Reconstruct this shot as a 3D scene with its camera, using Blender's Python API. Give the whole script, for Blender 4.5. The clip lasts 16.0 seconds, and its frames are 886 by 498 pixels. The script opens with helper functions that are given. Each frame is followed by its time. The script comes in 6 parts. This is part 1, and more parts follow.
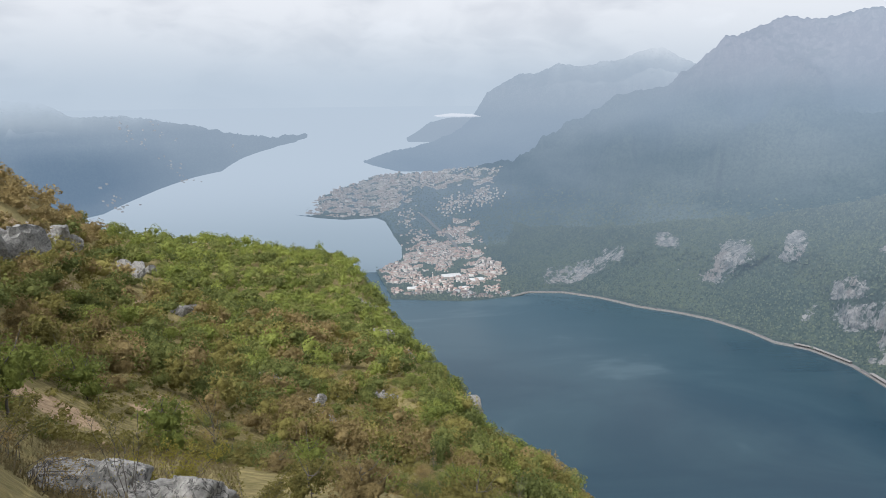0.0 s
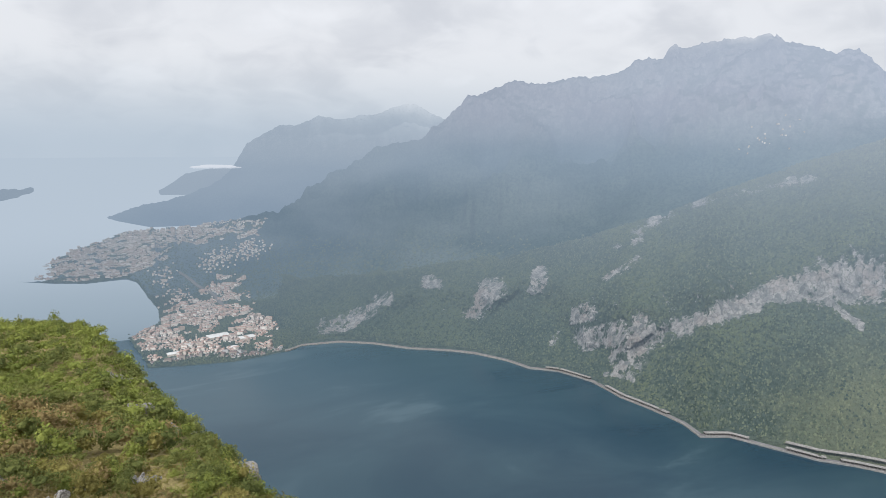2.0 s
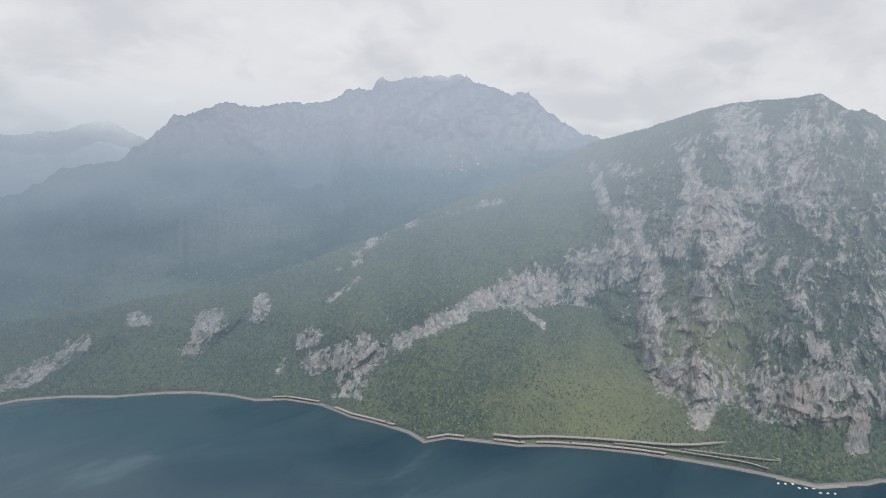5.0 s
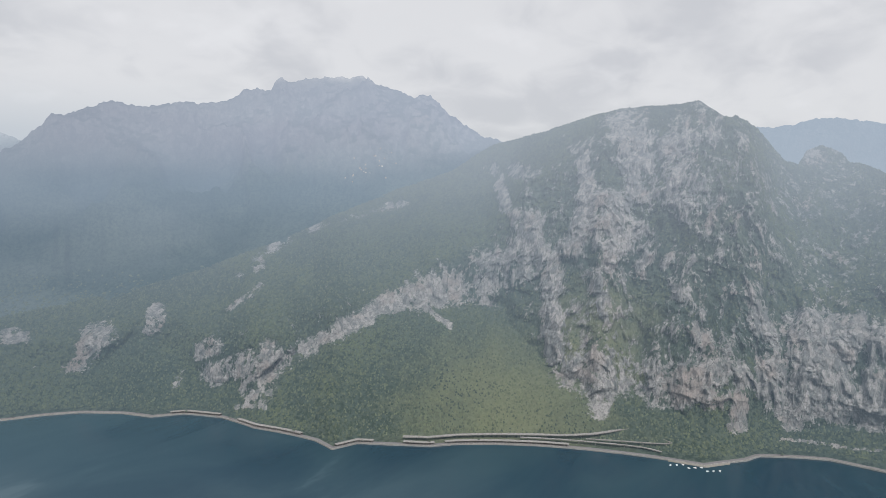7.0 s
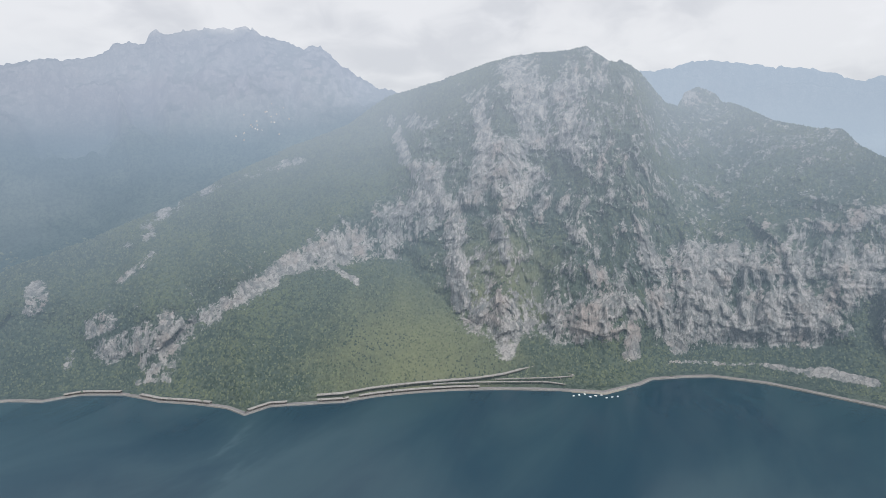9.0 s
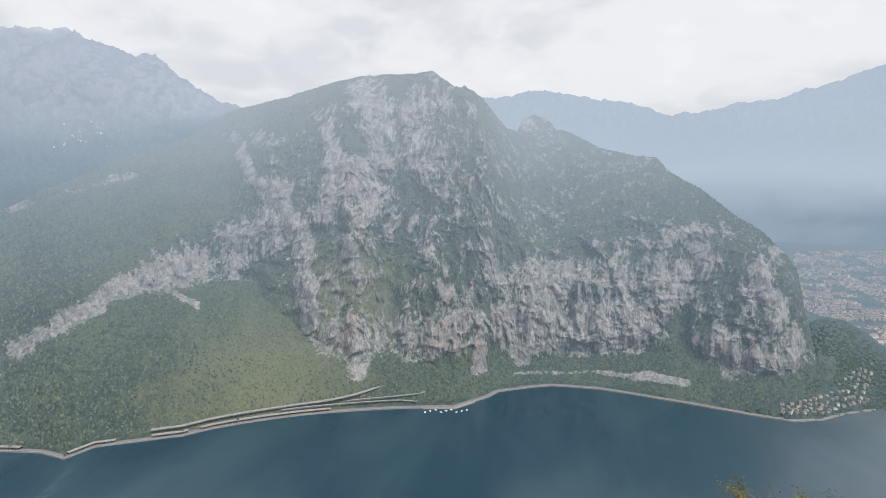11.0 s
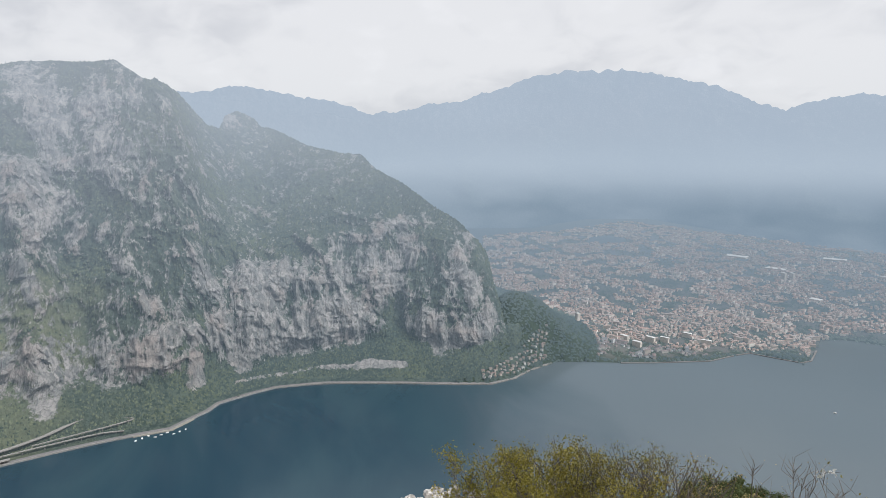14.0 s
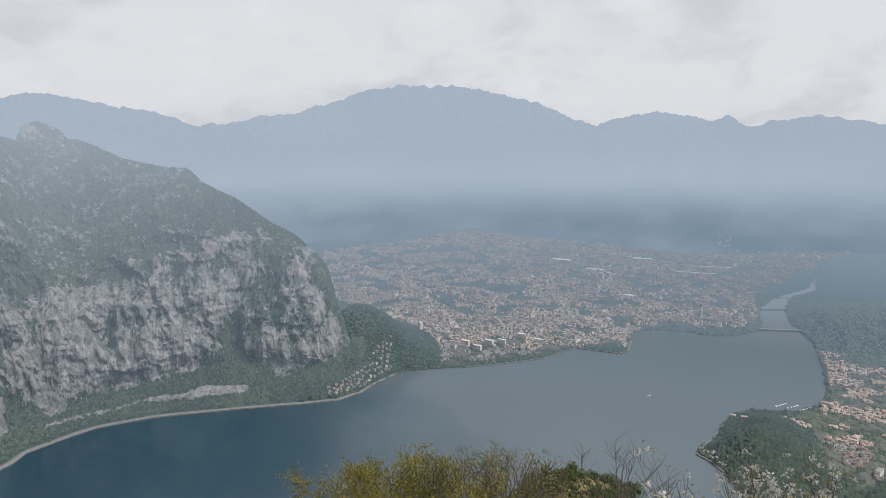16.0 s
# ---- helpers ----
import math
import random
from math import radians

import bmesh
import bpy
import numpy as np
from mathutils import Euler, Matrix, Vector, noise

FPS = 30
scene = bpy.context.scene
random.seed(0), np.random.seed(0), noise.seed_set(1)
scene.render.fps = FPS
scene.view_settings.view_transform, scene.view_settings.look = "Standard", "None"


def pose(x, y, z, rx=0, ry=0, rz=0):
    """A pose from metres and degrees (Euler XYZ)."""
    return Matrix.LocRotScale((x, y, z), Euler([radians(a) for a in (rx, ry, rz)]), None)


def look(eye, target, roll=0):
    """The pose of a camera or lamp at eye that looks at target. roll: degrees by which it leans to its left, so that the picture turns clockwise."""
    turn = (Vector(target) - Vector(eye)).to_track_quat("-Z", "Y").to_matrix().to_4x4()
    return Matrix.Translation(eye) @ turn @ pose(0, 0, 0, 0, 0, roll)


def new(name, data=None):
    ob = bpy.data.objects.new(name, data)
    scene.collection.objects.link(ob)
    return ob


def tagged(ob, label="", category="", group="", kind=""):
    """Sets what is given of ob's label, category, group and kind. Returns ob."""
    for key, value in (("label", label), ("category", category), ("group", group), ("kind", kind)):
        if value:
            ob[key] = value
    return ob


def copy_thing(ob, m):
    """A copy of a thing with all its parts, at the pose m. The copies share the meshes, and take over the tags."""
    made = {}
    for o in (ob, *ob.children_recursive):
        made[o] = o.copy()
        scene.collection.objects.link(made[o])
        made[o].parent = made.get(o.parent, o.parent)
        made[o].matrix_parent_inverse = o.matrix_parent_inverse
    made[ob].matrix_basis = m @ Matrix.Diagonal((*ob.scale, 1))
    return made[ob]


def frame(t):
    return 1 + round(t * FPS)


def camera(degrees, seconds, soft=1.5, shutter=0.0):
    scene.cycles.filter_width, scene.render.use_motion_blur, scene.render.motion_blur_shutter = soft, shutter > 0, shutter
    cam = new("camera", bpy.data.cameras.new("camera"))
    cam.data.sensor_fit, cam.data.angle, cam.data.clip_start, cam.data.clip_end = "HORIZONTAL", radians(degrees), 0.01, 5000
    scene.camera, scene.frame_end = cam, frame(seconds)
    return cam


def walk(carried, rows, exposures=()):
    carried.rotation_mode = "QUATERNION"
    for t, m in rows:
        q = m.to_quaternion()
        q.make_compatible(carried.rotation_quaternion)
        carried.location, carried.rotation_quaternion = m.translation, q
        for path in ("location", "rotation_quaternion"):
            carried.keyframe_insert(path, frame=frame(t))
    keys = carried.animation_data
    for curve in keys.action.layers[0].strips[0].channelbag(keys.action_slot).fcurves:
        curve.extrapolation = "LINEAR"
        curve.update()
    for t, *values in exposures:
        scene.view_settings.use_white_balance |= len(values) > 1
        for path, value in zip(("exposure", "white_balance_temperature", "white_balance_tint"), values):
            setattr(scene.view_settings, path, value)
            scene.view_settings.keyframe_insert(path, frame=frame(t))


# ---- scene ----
H = 875.0  # the eye's height over the lake, which lies at z = 0
ARM = 0.12  # the phone is swung round the body on a short arm
cam = camera(70.0, 16.0, soft=0.55)
TURNS = [
    (0.0, 0.0, -13.57, -0.51), (0.5, -6.48, -13.92, -1.14), (1.0, -12.53, -13.74, -0.82), (1.5, -17.71, -11.29, -0.15),
    (2.0, -21.0, -9.17, 0.02), (2.5, -24.65, -7.69, 0.72), (3.0, -28.43, -6.78, 0.95), (3.5, -32.31, -5.96, 0.76),
    (4.0, -37.5, -6.29, 0.64), (4.5, -42.61, -6.72, 0.31), (4.7, -44.15, -6.76, 0.5), (6.8, -53.42, -6.72, 0.53),
    (7.0, -54.6, -6.51, 0.53), (7.5, -58.23, -6.26, 0.27), (8.0, -59.78, -9.19, -0.84), (8.2, -60.4, -9.89, -0.99),
    (10.3, -71.0, -9.52, -0.83), (10.5, -72.51, -9.33, -0.29), (11.0, -77.09, -9.29, 0.1), (11.5, -82.25, -9.51, -0.27),
    (12.0, -86.35, -9.06, -0.33), (12.5, -89.71, -8.99, -0.22), (13.0, -92.97, -9.0, -0.09), (13.5, -97.21, -9.41, 0.13),
    (14.0, -102.8, -9.47, 0.04), (14.5, -107.63, -8.99, 0.08), (15.0, -110.91, -8.88, 0.13), (15.5, -114.26, -8.79, 0.38),
    (16.0, -117.31, -8.34, -0.1)]


def held(yaw, pitch, roll):
    a = radians(yaw)
    return pose(-ARM * math.sin(a), ARM * math.cos(a), H, 0, 0, yaw) @ pose(0, 0, 0, 90 + pitch) @ pose(0, 0, 0, 0, 0, roll)


walk(cam, [(t, held(yaw, pitch, roll)) for t, yaw, pitch, roll in TURNS], [(0.0, 0.16, 5960, 11), (1.5, 0.15, 6010, 11), (2.5, 0.0, 6120, 11), (3.0, -0.04, 6160, 11.5), (4.5, 0.0, 6180, 11.5), (7.5, -0.06, 6180, 11.5), (8.2, 0.0, 6120, 11.5), (10.3, 0.19, 6160, 11.5), (11.5, 0.17, 6170, 11.5), (13.5, 0.10, 6160, 11.5), (15.0, 0.02, 6150, 11.5), (16.0, -0.06, 6140, 11.5)])

# ---- sky, cloud and sun ----
CLEAR, HAZE = (0.80, 0.785, 0.76, 1), (0.45, 0.515, 0.565, 1)


class Nodes:
    """A short hand for node trees."""

    def __init__(self, tree):
        self.tree = tree
        tree.nodes.clear()

    def put(self, kind, _out=0, **inputs):
        node = self.tree.nodes.new(kind)
        for key, value in inputs.items():
            if key.startswith("p_"):
                setattr_plain(node, key[2:], value)
                continue
            slot = node.inputs[int(key[1:])] if key[0] == "i" and key[1:].isdigit() else node.inputs[key.replace("_", " ")]
            if isinstance(value, bpy.types.NodeSocket):
                self.tree.links.new(value, slot)
            else:
                slot.default_value = value
        return node.outputs[_out] if isinstance(_out, int) else node.outputs[_out]

    def math(self, op, a, b=0.5, c=0.5, clamp=False):
        return self.put("ShaderNodeMath", i0=a, i1=b, i2=c, p_operation=op, p_use_clamp=clamp)

    def vec(self, op, a, b=(0, 0, 0)):
        return self.put("ShaderNodeVectorMath", i0=a, i1=b, p_operation=op)

    def span(self, value, lo, hi, a=0.0, b=1.0):
        return self.put("ShaderNodeMapRange", i0=value, i1=lo, i2=hi, i3=a, i4=b, p_interpolation_type="SMOOTHSTEP")

    def mix(self, fac, a, b, how="MIX"):
        node = self.tree.nodes.new("ShaderNodeMix")
        node.data_type, node.blend_type = "RGBA", how
        for slot, value in ((node.inputs[0], fac), (node.inputs[6], a), (node.inputs[7], b)):
            if isinstance(value, bpy.types.NodeSocket):
                self.tree.links.new(value, slot)
            else:
                slot.default_value = value
        return node.outputs[2]

    def noise(self, vector, scale, detail=4.0, rough=0.55, out=0, distort=0.0):
        return self.put("ShaderNodeTexNoise", out, Vector=vector, Scale=scale, Detail=detail, Roughness=rough, Distortion=distort)


def setattr_plain(node, key, value):
    if key == "operation":
        node.operation = value
    elif key == "use_clamp":
        node.use_clamp = value
    elif key == "interpolation_type":
        node.interpolation_type = value
    elif key == "sky_type":
        node.sky_type = value
    elif key == "sun_disc":
        node.sun_disc = value
    elif key == "sun_elevation":
        node.sun_elevation = value
    elif key == "sun_rotation":
        node.sun_rotation = value
    elif key == "feature":
        node.feature = value
    elif key == "invert":
        node.invert = value


SUN_AZ, SUN_EL = 218.0, 52.0
world = bpy.data.worlds.new("overcast")
scene.world = world
world.use_nodes = True
n = Nodes(world.node_tree)
way = n.put("ShaderNodeTexCoord", "Generated")
sep = n.tree.nodes.new("ShaderNodeSeparateXYZ")
n.tree.links.new(way, sep.inputs[0])
sx, sy, sz = sep.outputs
nishita = n.put("ShaderNodeTexSky", p_sky_type="NISHITA", p_sun_disc=False, p_sun_elevation=radians(SUN_EL), p_sun_rotation=radians(SUN_AZ))
clear_sky = n.mix(1.0, nishita, (0.1, 0.1, 0.1, 1), "MULTIPLY")
lift = n.math("ADD", n.math("MAXIMUM", sz, 0.0), 0.40)
flat = n.tree.nodes.new("ShaderNodeCombineXYZ")
n.tree.links.new(n.math("DIVIDE", sx, lift), flat.inputs[0])
n.tree.links.new(n.math("DIVIDE", sy, lift), flat.inputs[1])
big = n.noise(flat.outputs[0], 1.7, 4.0, 0.5, distort=0.5)
fine = n.noise(flat.outputs[0], 6.5, 4.0, 0.5, distort=0.6)
billow = n.math("ADD", n.math("MULTIPLY", big, 0.7), n.math("MULTIPLY", fine, 0.3))
cloud = n.mix(n.span(billow, 0.38, 0.57), (0.655, 0.65, 0.645, 1), CLEAR)
cloud = n.mix(n.span(n.noise(flat.outputs[0], 3.4, 4.0, 0.5), 0.56, 0.72, 0.0, 0.6), cloud, (0.88, 0.862, 0.835, 1))
# the air thickens towards the horizon, most of all up the lake
north = n.span(n.math("SUBTRACT", sy, n.math("MULTIPLY", sx, 0.25)), 0.3, 1.0)
veil = n.math("MULTIPLY", n.span(sz, 0.0, 0.15, 1.0, 0.0), n.math("ADD", n.math("MULTIPLY", north, 0.75), 0.15))
cover = n.mix(0.94, clear_sky, cloud)
sky_out = n.mix(veil, cover, HAZE)
bg = n.put("ShaderNodeBackground", Color=sky_out, Strength=1.0)
n.tree.links.new(bg, n.tree.nodes.new("ShaderNodeOutputWorld").inputs[0])

sun = new("sun", bpy.data.lights.new("sun", "SUN"))
sun.data.energy, sun.data.angle, sun.data.color = 4.9, radians(24), (1.0, 0.96, 0.9)
sun.matrix_world = look((0, 0, 3000), (-1000 * math.sin(radians(SUN_AZ)), -1000 * math.cos(radians(SUN_AZ)), 3000 - 1000 * math.tan(radians(SUN_EL))))


# ---- materials ----
def material(name, build, shadow=True):
    m = bpy.data.materials.new(name)
    m.use_nodes = True
    k = Nodes(m.node_tree)
    k.tree.links.new(build(k), k.tree.nodes.new("ShaderNodeOutputMaterial").inputs[0])
    return m


def place(k):
    return k.put("ShaderNodeNewGeometry", "Position")


def stretched(k, x, y, z):
    return k.vec("MULTIPLY", place(k), (x, y, z))


def upward(k):
    s = k.tree.nodes.new("ShaderNodeSeparateXYZ")
    k.tree.links.new(k.put("ShaderNodeNewGeometry", "Normal"), s.inputs[0])
    return s.outputs[2]


def high(k):
    s = k.tree.nodes.new("ShaderNodeSeparateXYZ")
    k.tree.links.new(place(k), s.inputs[0])
    return s.outputs[2]


def bump(k, height, strength, distance):
    return k.put("ShaderNodeBump", Height=height, Strength=strength, Distance=distance)


def rgb(r, g, b):
    return (r, g, b, 1)


def limestone(k, scale=1.0):
    """Pale grey rock in angular blocks, with weathered streaks, ochre stains and thin dark cracks."""
    crooked = k.vec("ADD", stretched(k, 0.050 * scale, 0.050 * scale, 0.020 * scale), k.vec("MULTIPLY", k.noise(place(k), 0.05 * scale, 4.0, 0.6, out=1), (0.7, 0.7, 0.7)))
    block = k.put("ShaderNodeTexVoronoi", "Color", Vector=crooked, Scale=1.0)
    joint = k.put("ShaderNodeTexVoronoi", "Distance", p_feature="DISTANCE_TO_EDGE", Vector=crooked, Scale=1.0)
    streak = k.noise(stretched(k, 0.06 * scale, 0.06 * scale, 0.026 * scale), 1.0, 8.0, 0.72)
    tone = k.math("ADD", k.math("MULTIPLY", streak, 0.75), k.math("MULTIPLY", block, 0.25))
    grey = k.mix(k.span(tone, 0.36, 0.64), rgb(0.155, 0.160, 0.157), rgb(0.370, 0.350, 0.332))
    stain = k.mix(k.span(k.noise(place(k), 0.009 * scale, 5.0, 0.6), 0.50, 0.68, 0.0, 0.8), grey, rgb(0.300, 0.255, 0.228))
    stain = k.mix(k.span(joint, 0.0, 0.06, 0.6, 0.0), stain, rgb(0.085, 0.097, 0.088))
    return k.mix(k.span(k.noise(place(k), 0.14 * scale, 5.0, 0.7), 0.52, 0.66, 0.0, 0.55), stain, rgb(0.110, 0.126, 0.106))


def fresh(k, colour):
    """Two stretches of the lower slope: new leaf with sunlight painted into its colour."""
    for spot_, wide, most in (((1800, 1000, 190), 560.0, 0.6), ((2200, 830, 330), 260.0, 0.5)):
        d = k.put("ShaderNodeVectorMath", "Value", i0=k.vec("SUBTRACT", place(k), spot_), p_operation="LENGTH")
        d = k.math("ADD", d, k.math("MULTIPLY", k.math("SUBTRACT", k.noise(place(k), 0.009, 5.0, 0.65), 0.5), 500.0))
        colour = k.mix(k.span(d, 0.15 * wide, wide, most, 0.0), colour, rgb(0.196, 0.202, 0.108))
    return colour


def far_green(k):
    tone = k.noise(place(k), 0.004, 5.0, 0.6)
    spot_ = k.noise(place(k), 0.07, 3.0, 0.7)
    base = k.mix(k.span(tone, 0.36, 0.64), rgb(0.056, 0.078, 0.064), rgb(0.086, 0.108, 0.078))
    return k.mix(k.span(spot_, 0.42, 0.62), base, rgb(0.030, 0.046, 0.034))


def build_slope(k):
    """Forest, and bare limestone where the ground's own mask of bare rock says so."""
    node = k.tree.nodes.new("ShaderNodeAttribute")
    node.attribute_name = "bare"
    ragged = k.math("ADD", node.outputs["Fac"], k.math("MULTIPLY", k.math("SUBTRACT", k.noise(stretched(k, 0.075, 0.075, 0.036), 1.0, 8.0, 0.76), 0.5), 2.3))
    colour = k.mix(k.span(ragged, 0.34, 0.56), fresh(k, far_green(k)), limestone(k))
    relief = bump(k, k.noise(stretched(k, 0.07, 0.07, 0.036), 1.0, 9.0, 0.80), 1.0, 13.0)
    return k.put("ShaderNodeBsdfPrincipled", Base_Color=colour, Roughness=0.95, Normal=relief, Specular_IOR_Level=0.1)


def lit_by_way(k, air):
    """Haze colour scaled to glow more towards the sunny end of the valley."""
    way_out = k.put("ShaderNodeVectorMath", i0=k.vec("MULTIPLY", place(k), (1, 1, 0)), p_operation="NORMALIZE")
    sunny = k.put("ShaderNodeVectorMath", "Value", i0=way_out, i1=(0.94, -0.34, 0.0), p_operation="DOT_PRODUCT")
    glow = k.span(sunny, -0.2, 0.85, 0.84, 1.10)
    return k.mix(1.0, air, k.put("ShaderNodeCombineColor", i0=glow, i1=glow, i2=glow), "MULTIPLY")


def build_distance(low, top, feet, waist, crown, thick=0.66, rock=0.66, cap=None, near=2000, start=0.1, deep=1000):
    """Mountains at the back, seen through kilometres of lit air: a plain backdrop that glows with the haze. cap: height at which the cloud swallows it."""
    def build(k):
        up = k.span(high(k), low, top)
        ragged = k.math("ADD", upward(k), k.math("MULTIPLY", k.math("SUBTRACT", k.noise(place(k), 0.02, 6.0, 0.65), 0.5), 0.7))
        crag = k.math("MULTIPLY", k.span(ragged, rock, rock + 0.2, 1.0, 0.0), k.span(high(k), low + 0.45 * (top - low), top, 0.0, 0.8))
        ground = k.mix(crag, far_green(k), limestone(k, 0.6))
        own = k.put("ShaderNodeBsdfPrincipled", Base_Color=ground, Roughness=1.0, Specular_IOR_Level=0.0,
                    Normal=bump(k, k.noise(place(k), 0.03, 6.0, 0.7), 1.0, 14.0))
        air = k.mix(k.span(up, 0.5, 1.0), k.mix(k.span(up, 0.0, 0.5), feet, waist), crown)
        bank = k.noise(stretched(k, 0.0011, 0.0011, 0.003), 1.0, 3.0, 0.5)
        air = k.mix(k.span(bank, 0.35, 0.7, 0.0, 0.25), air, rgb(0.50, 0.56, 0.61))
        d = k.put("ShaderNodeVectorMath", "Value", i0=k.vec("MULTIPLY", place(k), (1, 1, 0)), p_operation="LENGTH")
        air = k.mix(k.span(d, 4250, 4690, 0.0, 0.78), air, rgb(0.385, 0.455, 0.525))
        # the haze is painted: emission in the air's colour mixed over the ground
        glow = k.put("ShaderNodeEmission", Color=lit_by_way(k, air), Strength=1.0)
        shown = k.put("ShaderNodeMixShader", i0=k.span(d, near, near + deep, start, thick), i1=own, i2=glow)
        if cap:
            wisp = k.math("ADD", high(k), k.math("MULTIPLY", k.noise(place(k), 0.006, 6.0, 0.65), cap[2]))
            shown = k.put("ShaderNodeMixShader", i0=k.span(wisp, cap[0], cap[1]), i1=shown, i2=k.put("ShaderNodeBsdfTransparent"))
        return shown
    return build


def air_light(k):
    """The painted haze's glow: dim over the water, brighter towards the cloud and the sunny end of the valley."""
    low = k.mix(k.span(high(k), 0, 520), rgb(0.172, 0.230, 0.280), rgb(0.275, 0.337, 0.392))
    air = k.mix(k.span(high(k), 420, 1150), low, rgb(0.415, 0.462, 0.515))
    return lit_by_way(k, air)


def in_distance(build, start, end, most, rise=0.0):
    """The surface under painted haze: emission that grows with distance, and towards the cloud."""
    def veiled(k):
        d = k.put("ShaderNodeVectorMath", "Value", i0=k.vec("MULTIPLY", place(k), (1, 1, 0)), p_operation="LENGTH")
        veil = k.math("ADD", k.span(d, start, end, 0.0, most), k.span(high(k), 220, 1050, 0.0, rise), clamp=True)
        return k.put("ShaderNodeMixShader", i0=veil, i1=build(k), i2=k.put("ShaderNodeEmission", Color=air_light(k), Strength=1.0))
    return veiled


def build_water(k):
    ripple = k.noise(stretched(k, 0.02, 0.05, 0.0), 1.0, 6.0, 0.65)
    lanes = k.noise(stretched(k, 0.0012, 0.003, 0.0), 1.0, 4.0, 0.55, distort=0.8)
    colour = k.mix(k.span(lanes, 0.35, 0.7), rgb(0.013, 0.034, 0.052), rgb(0.022, 0.048, 0.064))
    s = k.tree.nodes.new("ShaderNodeSeparateXYZ")
    k.tree.links.new(place(k), s.inputs[0])
    # haze and sky reflection on the southern water, painted as a paler colour
    south_sheen = k.span(k.math("ADD", s.outputs[1], k.math("MULTIPLY", lanes, 900.0)), -650, 200, 1.0, 0.0)
    # paler colour up the lake and along wind streaks stands in for sky sheen
    wind = k.span(k.math("ADD", s.outputs[1], k.math("MULTIPLY", lanes, 1100.0)), 1700, 3200, 0.0, 1.0)
    colour = k.mix(wind, colour, rgb(0.034, 0.064, 0.084))
    colour = k.mix(k.math("MULTIPLY", k.span(lanes, 0.57, 0.66, 0.0, 0.6), k.span(s.outputs[1], 900, 1700)), colour, rgb(0.056, 0.090, 0.110))
    colour = k.mix(south_sheen, colour, rgb(0.080, 0.102, 0.116))
    rough = k.span(lanes, 0.35, 0.75, 0.15, 0.24)
    return k.put("ShaderNodeBsdfPrincipled", Base_Color=colour, Roughness=rough, IOR=1.33, Normal=bump(k, ripple, 0.25, 0.6))


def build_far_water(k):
    """The head of the lake, its haze painted over the water as emission."""
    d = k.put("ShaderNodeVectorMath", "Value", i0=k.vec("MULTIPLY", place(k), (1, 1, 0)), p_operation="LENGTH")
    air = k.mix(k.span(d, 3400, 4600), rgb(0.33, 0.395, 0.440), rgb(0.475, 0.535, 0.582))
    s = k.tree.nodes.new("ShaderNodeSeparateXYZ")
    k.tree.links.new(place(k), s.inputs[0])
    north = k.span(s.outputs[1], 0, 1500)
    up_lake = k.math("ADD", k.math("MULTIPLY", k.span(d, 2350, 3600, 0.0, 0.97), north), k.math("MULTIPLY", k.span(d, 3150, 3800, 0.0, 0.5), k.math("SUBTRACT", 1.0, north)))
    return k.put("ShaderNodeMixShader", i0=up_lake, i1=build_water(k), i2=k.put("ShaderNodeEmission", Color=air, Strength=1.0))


def build_hill(k):
    """Turf, dry grass and bare earth under the scrub."""
    s = k.noise(place(k), 0.12, 5.0, 0.65)
    fine = k.noise(place(k), 1.7, 5.0, 0.7)
    grass = k.mix(k.span(fine, 0.3, 0.7), rgb(0.130, 0.112, 0.042), rgb(0.310, 0.250, 0.110))
    earth = k.mix(k.span(fine, 0.3, 0.75), rgb(0.28, 0.195, 0.115), rgb(0.50, 0.365, 0.230))
    node = k.tree.nodes.new("ShaderNodeAttribute")
    node.attribute_name = "bare"
    worn = k.math("ADD", node.outputs["Fac"], k.math("MULTIPLY", k.math("SUBTRACT", s, 0.5), 1.2))
    colour = k.mix(k.span(worn, 0.45, 0.62), grass, earth)
    steep = k.span(k.math("ADD", upward(k), k.math("MULTIPLY", k.math("SUBTRACT", k.noise(place(k), 0.15, 5.0, 0.6), 0.5), 0.5)), 0.36, 0.46, 1.0, 0.0)
    colour = k.mix(steep, colour, limestone(k, 12.0))
    return k.put("ShaderNodeBsdfPrincipled", Base_Color=colour, Roughness=0.95, Normal=bump(k, fine, 0.8, 0.25), Specular_IOR_Level=0.15)


def build_valley(k):
    """Streets, yards and gardens seen from far above."""
    mixed = k.mix(k.span(k.noise(place(k), 0.02, 5.0, 0.7), 0.42, 0.56), rgb(0.038, 0.054, 0.042), rgb(0.105, 0.104, 0.100))
    node = k.tree.nodes.new("ShaderNodeAttribute")
    node.attribute_name = "bare"
    town = k.mix(node.outputs["Fac"], k.mix(0.75, far_green(k), rgb(0.034, 0.050, 0.042)), mixed)
    return k.put("ShaderNodeBsdfPrincipled", Base_Color=town, Roughness=0.95, Specular_IOR_Level=0.1)


# painted haze: start and end in metres, most by distance, rise by height
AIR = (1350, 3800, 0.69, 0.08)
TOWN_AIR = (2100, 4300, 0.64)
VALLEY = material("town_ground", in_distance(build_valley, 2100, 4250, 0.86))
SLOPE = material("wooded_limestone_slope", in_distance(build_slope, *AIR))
WATER = material("lake_water", build_water)
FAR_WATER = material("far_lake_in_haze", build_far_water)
HILL = material("dry_turf", build_hill)


